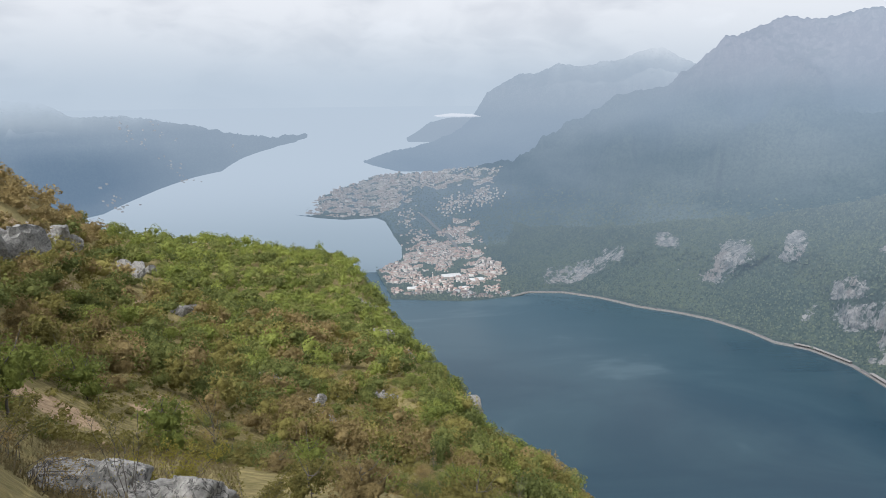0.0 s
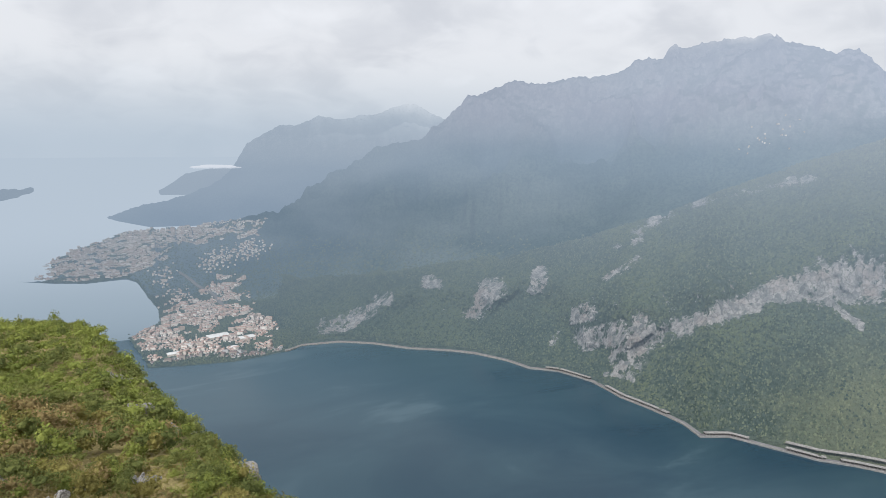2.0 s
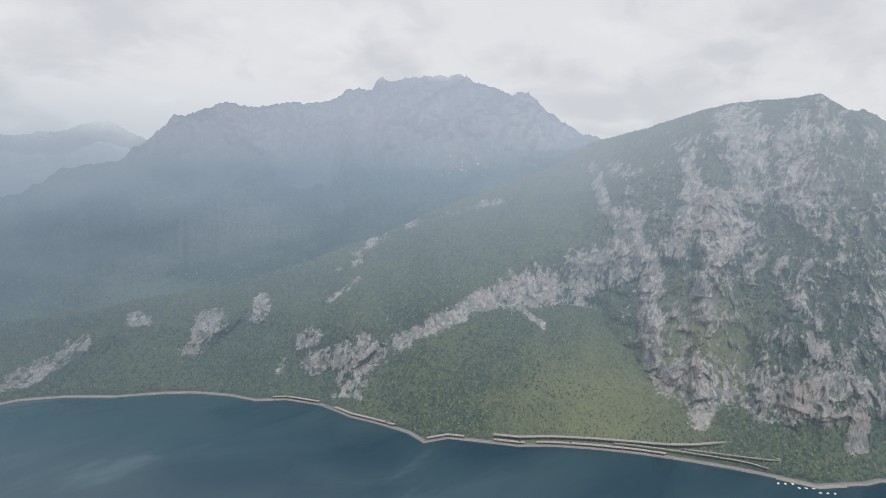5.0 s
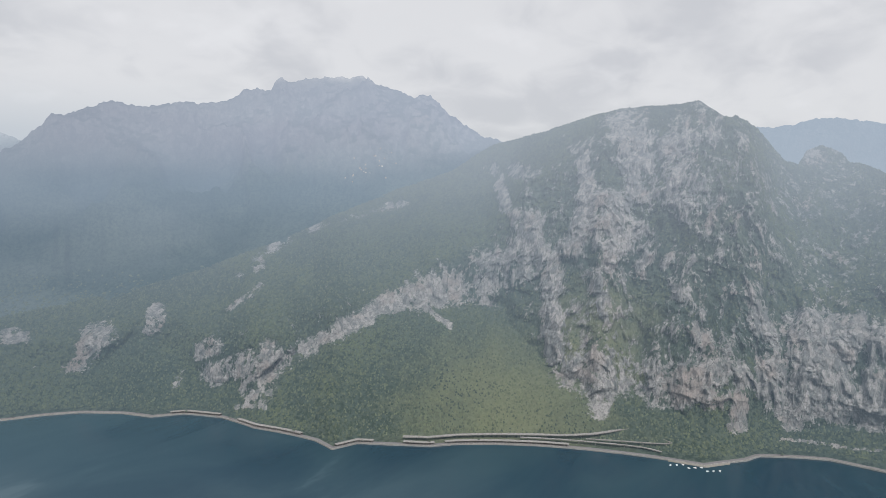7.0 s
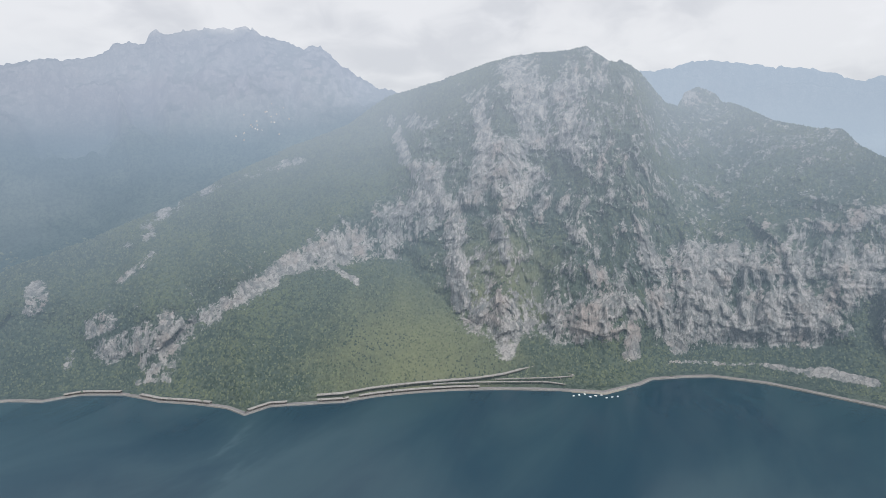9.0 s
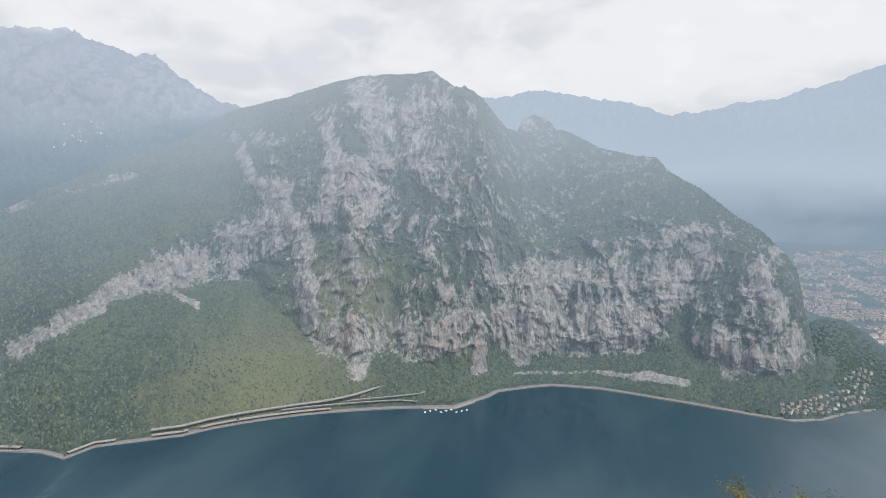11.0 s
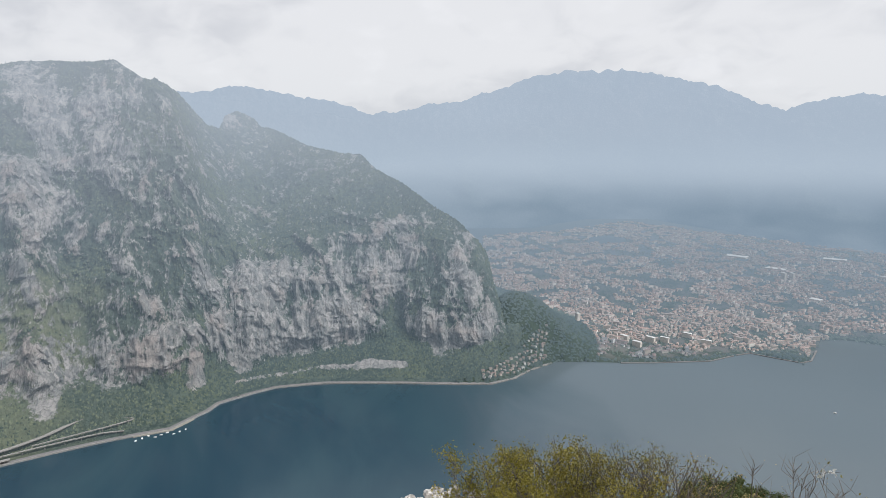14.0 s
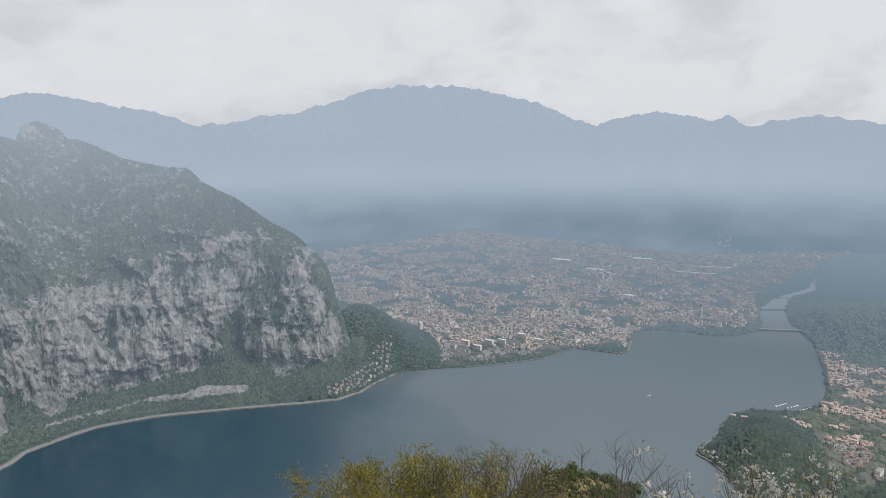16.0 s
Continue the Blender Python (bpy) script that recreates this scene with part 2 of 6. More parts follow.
# ---- shaping ----
def hashed(ix, iy, iz, seed):
    v = (ix * 374761393 + iy * 668265263 + iz * 2147483647 + seed * 1274126177) & 0xFFFFFFFF
    v = ((v ^ (v >> 13)) * 1274126177) & 0xFFFFFFFF
    return ((v ^ (v >> 16)) & 0xFFFFFF) / float(0xFFFFFF)


def value_noise(p, seed=0):
    """Smooth noise from 0 to 1 at each row of p."""
    q = np.floor(p).astype(np.int64)
    f = p - q
    f = f * f * (3 - 2 * f)
    total = 0.0
    for dx in (0, 1):
        for dy in (0, 1):
            for dz in (0, 1):
                w = (f[..., 0] if dx else 1 - f[..., 0]) * (f[..., 1] if dy else 1 - f[..., 1]) * (f[..., 2] if dz else 1 - f[..., 2])
                total = total + w * hashed(q[..., 0] + dx, q[..., 1] + dy, q[..., 2] + dz, seed)
    return total


def fractal(p, octaves=4, gain=0.5, seed=0, ridged=False):
    total, size, norm = 0.0, 1.0, 0.0
    for o in range(octaves):
        v = value_noise(p * 2.03 ** o + 17.3 * o, seed + o)
        total = total + size * (1 - abs(2 * v - 1) if ridged else v)
        norm += size
        size *= gain
    return total / norm


NEAR, DEEP = 3200.0, 1500.0


def drawn_in(p):
    """The lens sees five kilometres: what lies farther than NEAR is drawn in towards the viewpoint, smaller in the same measure."""
    p = np.array(p, dtype=float)
    d = np.hypot(p[..., 0], p[..., 1])
    s = np.where(d < NEAR, d, NEAR + DEEP * (1 - np.exp(-np.maximum(d - NEAR, 0) / 2200.0)))
    k = (s / np.maximum(d, 1e-6))[..., None]
    eye = np.array((0, 0, H))
    return eye + (p - eye) * k


def polar(az, r, z):
    a = np.radians(az)
    return np.stack([r * np.sin(a), r * np.cos(a), z], axis=-1)


def fast_mesh(name, verts, faces, materials, smooth=True, index=None, bare=None, tone=None):
    """A mesh from arrays: verts (n, 3) and faces (m, k)."""
    me = bpy.data.meshes.new(name)
    faces = np.asarray(faces, dtype=np.int32)
    m, k = faces.shape
    me.vertices.add(len(verts))
    me.vertices.foreach_set("co", np.asarray(verts, dtype=np.float32).ravel())
    me.loops.add(m * k)
    me.loops.foreach_set("vertex_index", faces.ravel())
    me.polygons.add(m)
    me.polygons.foreach_set("loop_start", np.arange(0, m * k, k, dtype=np.int32))
    if index is not None:
        me.polygons.foreach_set("material_index", np.asarray(index, dtype=np.int32))
    me.polygons.foreach_set("use_smooth", np.full(m, smooth))
    for mt in materials:
        me.materials.append(mt)
    if bare is not None:
        me.attributes.new("bare", "FLOAT", "POINT").data.foreach_set("value", np.asarray(bare, dtype=np.float32).ravel())
    if tone is not None:
        me.attributes.new("tone", "FLOAT", "POINT").data.foreach_set("value", np.asarray(tone, dtype=np.float32).ravel())
    me.update(calc_edges=True)
    me.validate()
    return me


def grid_faces(rows, cols):
    a = (np.arange(rows - 1)[:, None] * cols + np.arange(cols - 1)[None]).ravel()
    return np.stack([a, a + 1, a + cols + 1, a + cols], axis=1)


def along(az, points):
    """Values at az, between points (az, value)."""
    xs, ys = zip(*points)
    return np.interp(az, xs, ys)


def profile(az, lines, count, by_sight=1.0):
    """Columns of ground: lines is a list of (r, z) arrays over az, from near to far. Gives r and z as (count, len(az)) arrays, spread evenly over what the eye sees."""
    r = np.stack([np.broadcast_to(l[0], az.shape) for l in lines]).astype(float)
    z = np.stack([np.broadcast_to(l[1], az.shape) for l in lines]).astype(float)
    for i in range(1, len(r)):
        r[i] = np.maximum(r[i], r[i - 1] + 0.5)
    sight = np.degrees(np.arctan2(z - H, r))
    step = np.abs(np.diff(sight, axis=0)) * by_sight + np.diff(np.log(r), axis=0) * 3.0
    s = np.concatenate([np.zeros((1, len(az))), np.cumsum(step, axis=0)])
    out_r, out_z = np.empty((count, len(az))), np.empty((count, len(az)))
    for j in range(len(az)):
        t = np.linspace(0, s[-1, j], count)
        out_r[:, j] = np.interp(t, s[:, j], r[:, j])
        out_z[:, j] = np.interp(out_r[:, j], r[:, j], z[:, j])
    return out_r, out_z


def on_sight(r0, z0, slope, el):
    """From (r0, z0) up a slope until the line of sight of el degrees: (r, z)."""
    t = np.tan(np.radians(el))
    r = (H - z0 + slope * r0) / (slope - t)
    return r, H + r * t


# ---- plan of the lake: shorelines as (bearing, metres) from the viewpoint ----
MANDELLO = [(-6.0, 7283), (-7.6, 6767), (-9.3, 6456), (-11.4, 5754), (-12.9, 5213), (-13.9, 4973), (-11.2, 4719), (-9.0, 4609), (-6.1, 4658),
            (-5.3, 4515), (-4.5, 3975), (-3.8, 3657), (-3.9, 3390), (-6.3, 3172), (-5.1, 2775)]
ABBADIA = [(-5.0, 2691), (-1.9, 2663), (1.9, 2642), (4.6, 2677), (7.0, 2734), (8.0, 2785), (11.3, 2803), (14.4, 2758), (17.8, 2673), (21.5, 2640),
           (23.9, 2606), (27.0, 2524)]
CLIFFS = [(29.1, 2443), (31.8, 2428), (34.8, 2345), (37.5, 2213), (40.3, 2135), (42.9, 2056), (44.4, 1978), (46.7, 2014), (49.9, 1992), (53.4, 1976),
          (56.1, 1995), (59.6, 2006), (63.7, 2015), (66.3, 2017), (70.1, 2019), (74.0, 2022), (78.2, 2022), (81.4, 2120), (82.3, 2172), (85.3, 2228),
          (87.3, 2259), (91.5, 2262), (96.9, 2232), (101.1, 2218), (104.2, 2212), (107.5, 2224), (109.6, 2290), (111.0, 2381), (113.4, 2500)]
LECCO = [(116.0, 2530), (119.2, 2548), (122.4, 2599), (126.6, 2698), (128.6, 2822), (129.6, 2876), (131.6, 2856), (133.4, 2844), (134.1, 2889),
         (134.4, 3051), (134.7, 3209), (136.4, 3293), (139.6, 3307), (140.5, 3254), (142.7, 3320), (144.8, 3494), (144.5, 3990), (145.5, 4356), (147.8, 4767)]
MALGRATE = [(148.2, 4725), (146.7, 4460), (146.2, 4102), (146.6, 3753), (147.6, 3562), (148.5, 3350), (149.2, 2998), (149.6, 2704), (149.4, 2556),
            (148.5, 2454), (146.9, 2397), (144.8, 2368), (142.9, 2275), (142.1, 2136), (141.6, 2037), (140.6, 1960), (140.3, 1916), (141.6, 1878),
            (143.0, 1809), (144.0, 1741), (145.6, 1700), (148.0, 1500), (152.0, 1200)]
EAST = MANDELLO + ABBADIA + CLIFFS + LECCO


def plan(points):
    p = np.array(points, dtype=float)
    return polar(p[:, 0], p[:, 1], 0 * p[:, 1])[:, :2]


def shore_distance(x, y, points):
    """Metres from each (x, y) to the line through points."""
    line = plan(points)
    best = np.full(x.shape, 1e12)
    for a, b in zip(line[:-1], line[1:]):
        e = b - a
        t = np.clip(((x - a[0]) * e[0] + (y - a[1]) * e[1]) / max(e @ e, 1e-9), 0, 1)
        best = np.minimum(best, (x - a[0] - t * e[0]) ** 2 + (y - a[1] - t * e[1]) ** 2)
    return np.sqrt(best)


def inside(x, y, points):
    """Whether each (x, y) lies in the ring of points."""
    ring = plan(points)
    odd = np.zeros(x.shape, dtype=bool)
    for a, b in zip(ring, np.roll(ring, -1, axis=0)):
        cross = ((a[1] > y) != (b[1] > y)) & (x < (b[0] - a[0]) * (y - a[1]) / (b[1] - a[1] + 1e-12) + a[0])
        odd ^= cross
    return odd


EAST_LAND = EAST + [(150, 9000), (100, 12000), (40, 12000), (0, 9000)]
SOUTH_LAND = MALGRATE + [(158, 1000), (170, 1400), (172, 5000), (160, 8000), (149, 6500)]
LECCO_TOWN = [(107.9, 2290), (110, 2380), (113.6, 2540), (119, 2585), (126, 2740), (130, 2900), (134.5, 2960), (135.2, 3320), (140, 3360), (144.5, 3560), (144, 4300), (147.5, 5200), (151, 6300), (140, 5600), (126, 5900), (119, 6300), (113, 5600),
              (105.5, 5300), (105.5, 3900), (110.5, 3300), (113.6, 2800), (110, 2500)]
ABBADIA_TOWN = [(-4.8, 2720), (2, 2680), (5.5, 2730), (6.2, 2850), (4.8, 3150), (2.2, 3600), (3.2, 4100), (1, 4300), (-2, 3800), (-3.6, 3600), (-3.6, 3380), (-6.0, 3170), (-5.2, 2900)]
MANDELLO_TOWN = [(-12.5, 4950), (-9.5, 4700), (-6, 4750), (-4.6, 4800), (-3, 5000), (-2.0, 5600), (4.5, 5200), (5.4, 5700), (1, 6000), (-1, 7400), (3, 8000), (-2, 8300), (-5.5, 7000), (-9, 6200), (-11.5, 5600)]
MALGRATE_TOWN = [(148, 3500), (149.3, 3100), (149.8, 2700), (149.7, 2540), (146.8, 2330), (146.3, 2250), (148.3, 2080), (150.5, 1960), (153, 1900), (158, 2600), (153, 3300)]


# ---- finding the ground ----
def height(grid, az_line, az, r):
    """The ground's height on a polar grid at bearings az and distances r."""
    j = np.clip(np.searchsorted(az_line, az), 1, len(az_line) - 1)
    out = np.empty(len(az))
    dist = np.hypot(grid[..., 0], grid[..., 1])
    for i in range(len(az)):
        order = dist[:, j[i]]
        out[i] = np.interp(r[i], order, grid[:, j[i], 2])
    return out



# ---- the lake ----
az = np.linspace(-75, 185, 131)
def lake_sheet(r):
    p = polar(az[None, :], r[:, None], np.zeros((len(r), len(az))))
    return drawn_in(p).reshape(-1, 3), grid_faces(len(r), len(az))


water = new("lake", fast_mesh("lake", *lake_sheet(np.linspace(500, 3150, 29)), [WATER]))
tagged(water, "dark blue-green lake with faint lanes of wind on it", "lake", kind="structure")
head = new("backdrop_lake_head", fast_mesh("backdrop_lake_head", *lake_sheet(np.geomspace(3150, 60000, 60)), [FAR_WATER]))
tagged(head, "pale head of the lake fading into haze", "lake", kind="structure")


# ---- the far shore: wooded slopes and limestone cliffs ----
FOOT = [(-15, -17.8), (6, -17.5), (11, -17.0), (15, -15.5), (20, -13.4), (25, -15), (30, -13.2), (32, -15.5), (34.1, -17.2), (37.6, -18.4), (40.1, -16.2), (43.1, -14.4), (47.7, -11.8),
        (51.3, -11.3), (55, -10.5), (58, -11), (60.7, -12.4), (62.3, -14.4), (63.9, -15.8), (65.9, -17.2), (68.6, -19.6), (71, -18.2), (73.9, -18.4), (75.8, -19.1),
        (79.9, -20.4), (82, -18.9), (86.4, -19.1), (91, -17.9), (95.8, -17.2), (99, -17.0), (101, -17.6), (102.8, -17.5), (105.4, -17.9), (107.8, -17.5), (110, -17.8), (114, -17)]
BROW = [(-15, -17.3), (6, -17.2), (11, -15.7), (15, -13.5), (20, -12.4), (25, -13.0), (30, -11.6), (34, -13.6), (38.7, -13.5), (43, -12.4), (47.2, -10.5), (51.3, -9.3), (55.4, -7.2),
        (58.5, -5.9), (60.5, -3.3), (62, -0.8), (63.4, 0.2), (66, 1.2), (70, 3.2), (73, 4.6), (76.2, 5.9), (78, 4.9), (80, 2.5), (82, -4), (84, -9), (86.2, -11), (90, -9), (93, -8.1), (97.7, -7.6),
        (100.3, -7.8), (103.8, -8.3), (105.9, -9.4), (107.2, -13), (108.5, -16.5), (114, -16.6)]
EDGE = [(-15, -10.8), (-9, -10.2), (-4, -10), (0, -10.6), (4, -11.6), (8, -12.6), (12, -12.3), (18, -11.0), (22.9, -10.2), (28.9, -9.2), (34.2, -7.8), (40.3, -5.6), (45.2, -3.4), (50.3, -1.2), (55.3, 0.5), (58.9, 2.8), (63.3, 3.96),
        (67.6, 5.38), (70.4, 6.05), (74.1, 6.19), (76.2, 6.45), (77.8, 5.35), (78.4, 5.05), (79, 5.2), (80.5, 4.1), (82.7, 1.55), (83.7, 1.29), (84.1, 2.35), (85.1, 2.8), (86.5, 2.13), (87, 1.37), (88, 1.25),
        (90.8, -0.18), (93.6, -0.79), (95.5, -0.92), (96.7, -2.2), (99.2, -3.56), (101.9, -5.57), (104.1, -6.83), (105.9, -8.52), (106.8, -9.8), (107.4, -12.2), (108.6, -16.2), (112, -15.8), (114, -15.8)]
az = np.linspace(-14.6, 113.5, 1400)
jag = (fractal(np.stack([az * 0.8, az * 0, az * 0], -1), 2, 0.5, 3) - 0.5)
r0 = along(az, [(-15, 2700), (-5.0, 2691)] + [p for p in ABBADIA + CLIFFS if p[0] > -4.9])
shelf = (r0 + 55, 12 + 0 * az)
foot = on_sight(r0 + 40, 8.0, 0.62, along(az, FOOT) + 1.6 * jag)
brow = on_sight(*foot, along(az, [(-15, 0.5), (6, 0.5), (11, 1.3), (60, 1.5), (70, 1.6), (82, 1.7), (90, 2.2), (114, 1.6)]), along(az, BROW) + 1.2 * jag)
edge = on_sight(*brow, along(az, [(-15, 0.10), (6, 0.2), (12, 0.42), (50, 0.5), (70, 0.8), (82, 0.72), (98, 0.9), (108, 0.9), (114, 0.5)]), along(az, EDGE) + 0.10 * (fractal(np.stack([az * 1.6, az * 0, az * 0], -1), 4, 0.6, 4) - 0.5))
back = (edge[0] + 260, edge[1] - along(az, [(-15, 5), (55, 5), (62, 60), (114, 140)]))
below = (edge[0] + 900, edge[1] - along(az, [(-15, 80), (50, 80), (62, 350), (90, 420), (108, 200), (114, 60)]))
r, z = profile(az, [(r0 - 60, -30 + 0 * az), (r0, 0 * az), shelf, foot, brow, edge, back, below], 280)
p = polar(az[None, :], r, z)
lift = np.clip((z - 25) / 120, 0, 1)
# ribs and gullies on the faces, hummocks on the woods
warp = np.stack([fractal(p / 260, 3, 0.5, 8) - 0.5, fractal(p / 260, 3, 0.5, 9) - 0.5, 0 * r], -1) * 170
slant = z * 0.45 * np.sin(np.radians(az * 9.0))[None, :] + 120 * (fractal(p / 330, 2, 0.5, 14) - 0.5)
warp[..., 0] += slant * np.cos(np.radians(az))[None, :]
warp[..., 1] -= slant * np.sin(np.radians(az))[None, :]
ribs = fractal((p + warp) * np.array((1 / 170, 1 / 170, 1 / 520)), 4, 0.5, 12, True)
fine = fractal((p + warp) * np.array((1 / 64, 1 / 64, 1 / 75)), 3, 0.6, 21, True) - 0.5
steep = np.clip(np.abs(np.gradient(z, axis=0)) / np.maximum(np.gradient(r, axis=0), 0.3) - 0.5, 0, 1)
for _ in range(3):
    steep = (np.roll(steep, 5, 0) + steep + np.roll(steep, -5, 0) + np.roll(steep, 11, 0) + np.roll(steep, -11, 0)) / 5
far_ridge = np.exp(-((r - edge[0]) / 120) ** 2)
sway = np.stack([fractal(p / 170, 3, 0.5, 15) - 0.5, fractal(p / 170, 3, 0.5, 16) - 0.5, 0 * r], -1) * 70
flute = fractal((p + sway) * np.array((1 / 44, 1 / 44, 1 / 230)), 4, 0.6, 27, True) - 0.55
# where the rock lies bare: crags and walls as strokes (bearing, el, bearing, el, half width, how bare)
NORTH_CRAGS = [(10.1, -15.4, 14.0, -13.9, 0.75, 0.8), (15.0, -13.2, 16.0, -13.2, 0.56, 0.6), (19.6, -12.1, 20.6, -12.3, 0.47, 0.9), (24.9, -13.3, 25.7, -12.8, 1.03, 0.75), (23.3, -15.1, 24.6, -14.7, 0.66, 0.45), (29.4, -12.8, 30.0, -11.0, 0.52, 0.75), (30.9, -17.4, 31.7, -16.4, 0.33, 0.6),
               (32.8, -14.9, 34.4, -14.4, 0.61, 0.45), (34.3, -6.7, 36.7, -6.4, 0.42, 0.6), (38.0, -7.1, 40.0, -5.5, 0.56, 0.75), (36.4, -8.5, 38.2, -7.9, 0.28, 0.6), (35.8, -11.5, 38.4, -9.4, 0.33, 0.55), (41.8, -4.7, 46.9, -3.5, 0.28, 0.6), (46.9, -3.4, 50.9, -2.5, 0.28, 0.5)]
BAND_CRAGS = [(37.6, -18.5, 38.9, -15.5, 1.13, 0.8), (34.3, -16.7, 38.7, -15.5, 0.85, 0.6), (38.9, -16.5, 42.7, -14.9, 0.85, 0.75), (42.7, -14.9, 48.3, -12.2, 0.80, 0.8), (48.3, -11.6, 53.9, -9.9, 0.80, 0.9), (53.7, -12.1, 55.4, -13.3, 0.28, 1.1), (36.2, -19.7, 38.4, -19.9, 0.19, 0.9),
              (52.9, -10.3, 58.8, -9.2, 1.50, 0.8), (58.9, -8.8, 62.3, -6.5, 1.97, 0.7), (62.3, -4.3, 64.9, -9.6, 1.03, 0.9), (64.2, -8.5, 64.9, -15.5, 0.85, 0.85), (59.0, 0.6, 60.1, -2.5, 0.47, 0.7), (60.1, -2.5, 62.8, -6.3, 0.56, 0.6), (60.9, 0.6, 62.3, 0.1, 0.66, 0.7)]
FACE_CRAGS = [(67.2, 1.6, 67.6, -3.6, 0.85, 0.95), (66.0, -6.3, 68.3, -1.6, 1.03, 0.95), (69.8, -2.1, 69.7, -6.4, 1.50, 0.85), (66.5, 2.6, 76.4, 5.0, 0.7, 0.34), (70.4, 3.8, 71.8, -0.1, 1.79, 0.75), (74.4, 3.3, 75.6, -2.1, 1.32, 0.75), (72.3, -4.6, 72.2, -8.2, 0.85, 0.7), (68.2, -8.6, 69.6, -11.7, 0.75, 0.6),
              (74.3, -7.2, 75.3, -9.7, 1.03, 0.45), (66.1, -17.1, 72.1, -16.3, 1.50, 0.75), (68.9, -19.7, 69.5, -17.2, 0.85, 0.85), (74.2, -17.4, 78.5, -16.4, 1.60, 0.7), (80.4, -19.8, 80.6, -15.3, 0.56, 0.9), (81.0, -8.7, 83.2, -14.3, 0.85, 0.5), (76.9, -11.3, 77.9, -15.4, 0.85, 0.4)]
WALL_CRAGS = [(82.2, -15.3, 84.8, -18.2, 1.13, 0.8), (85.2, -11.2, 85.5, -15.2, 1.60, 0.85), (88.2, -12.1, 99.6, -9.7, 1.60, 0.85), (84.8, -16.7, 94.8, -15.1, 1.97, 0.85), (93.0, -8.9, 99.4, -7.3, 0.85, 0.65), (95.7, -13.6, 97.9, -12.4, 1.60, 0.75), (103.9, -9.6, 105.5, -13.5, 0.85, 0.85),
              (101.1, -15.9, 102.8, -17.5, 1.13, 0.95), (104.3, -17.3, 107.1, -15.8, 1.22, 0.95), (102.5, -13.9, 105.1, -8.6, 0.66, 0.6), (84.1, 2.6, 86.1, 2.3, 0.94, 0.5), (83.8, -20.5, 91.1, -19.8, 0.14, 0.5), (91.1, -19.8, 95.0, -19.7, 0.20, 0.7), (95.0, -19.7, 99.4, -19.9, 0.30, 1)]
sight = np.degrees(np.arctan2(z - H, r))
wide = np.broadcast_to(az[None, :], r.shape)
bend_a = 1.6 * (fractal(p / 150, 3, 0.55, 47) - 0.5)
bend_e = 1.0 * (fractal(p / 150, 3, 0.55, 48) - 0.5)
stone = 0 * r
for a0, e0, a1, e1, half, most in [(*q[:5], 0.8 * q[5]) for q in NORTH_CRAGS] + BAND_CRAGS + FACE_CRAGS + WALL_CRAGS:
    u, v = a1 - a0, e1 - e0
    t = np.clip(((wide + bend_a - a0) * u + (sight + bend_e - e0) * v) / (u * u + v * v), 0, 1)
    gap = np.hypot(wide + bend_a - a0 - t * u, sight + bend_e - e0 - t * v) / half
    stone = np.maximum(stone, most * np.exp(-0.6 * gap ** 3))
# thin ribs of rock stand out of the green all over the great face, fewer towards the top of the slope behind it
thin = along(az, [(30, 0.0), (34, 0.10), (58, 0.12), (63, 0.20), (78, 0.22), (82, 0.22), (98, 0.19), (107, 0.16), (109, 0)])[None, :] * np.clip((z - 90) / 90, 0, 1) * np.clip((sight - along(az, FOOT)[None, :]) / 1.5, 0, 1)
thin = thin * np.clip(1.15 - along(az, [(-15, 0.85), (78, 0.85), (82, 0.25), (114, 0.25)])[None, :] * np.clip((sight - along(az, BROW)[None, :]) / 1.5, 0, 1), 0, 1)
stone = np.maximum(stone, thin)
grain = fractal((p + sway) / np.array((24, 24, 95)), 4, 0.60, 44)
gate = np.clip(stone / 0.25, 0, 1)
bare = 0.74 * stone + gate * (0.6 * (ribs - np.median(ribs)) + 1.25 * (grain - 0.5) + 0.65 * flute + 0.3 * fine)
crags = fractal((p + warp * 0.5) / np.array((42, 42, 70)), 4, 0.62, 46)
bare = np.maximum(bare, np.clip(6 * (crags - 0.725), 0, 0.6) * lift)
push = lift * (1 - 0.85 * far_ridge) * ((ribs - 0.6) * (38 + 60 * steep) + fine * (8 + 12 * steep) + steep * (60 * flute + 46 * (stone - 0.4)))
r = r - push
ledge = fractal(p * np.array((1 / 130, 1 / 130, 1 / 45)), 3, 0.5, 33) - 0.5
beds = (z + 190 * (fractal(p / 190, 4, 0.6, 37) - 0.5)) / along(az, [(-15, 60), (80, 60), (92, 46), (114, 46)])[None, :]
r = r + lift * (1 - far_ridge) * steep * along(az, [(-15, 4), (60, 4), (84, 5), (114, 5)])[None, :] * (np.sin(6.283 * beds) * fractal(p / 110, 2, 0.5, 39))
z = z + lift * (1 - 0.8 * far_ridge) * ((fractal(p / 210, 4, 0.5, 31) - 0.5) * 60 + ledge * 16 * steep)
# low ground keeps within a bank's rise of the water
p = polar(az[None, :], r, z)
land = inside(p[..., 0], p[..., 1], EAST_LAND)
d = shore_distance(p[..., 0], p[..., 1], EAST)
flats = np.exp(along(az, [(-15, -2.8), (2, -2.8), (8, -1.7), (14, -0.7), (24, 1.1), (114, 1.1)]))[None, :]
p[..., 2] = np.where(land, np.minimum(p[..., 2], 2.5 + d * flats + np.maximum(d - along(az, [(-15, 900), (5, 700), (114, 700)])[None, :], 0) * 0.3), np.where(r < r0 + 400, -25, np.where(az[None, :] < 9, -25, p[..., 2])))
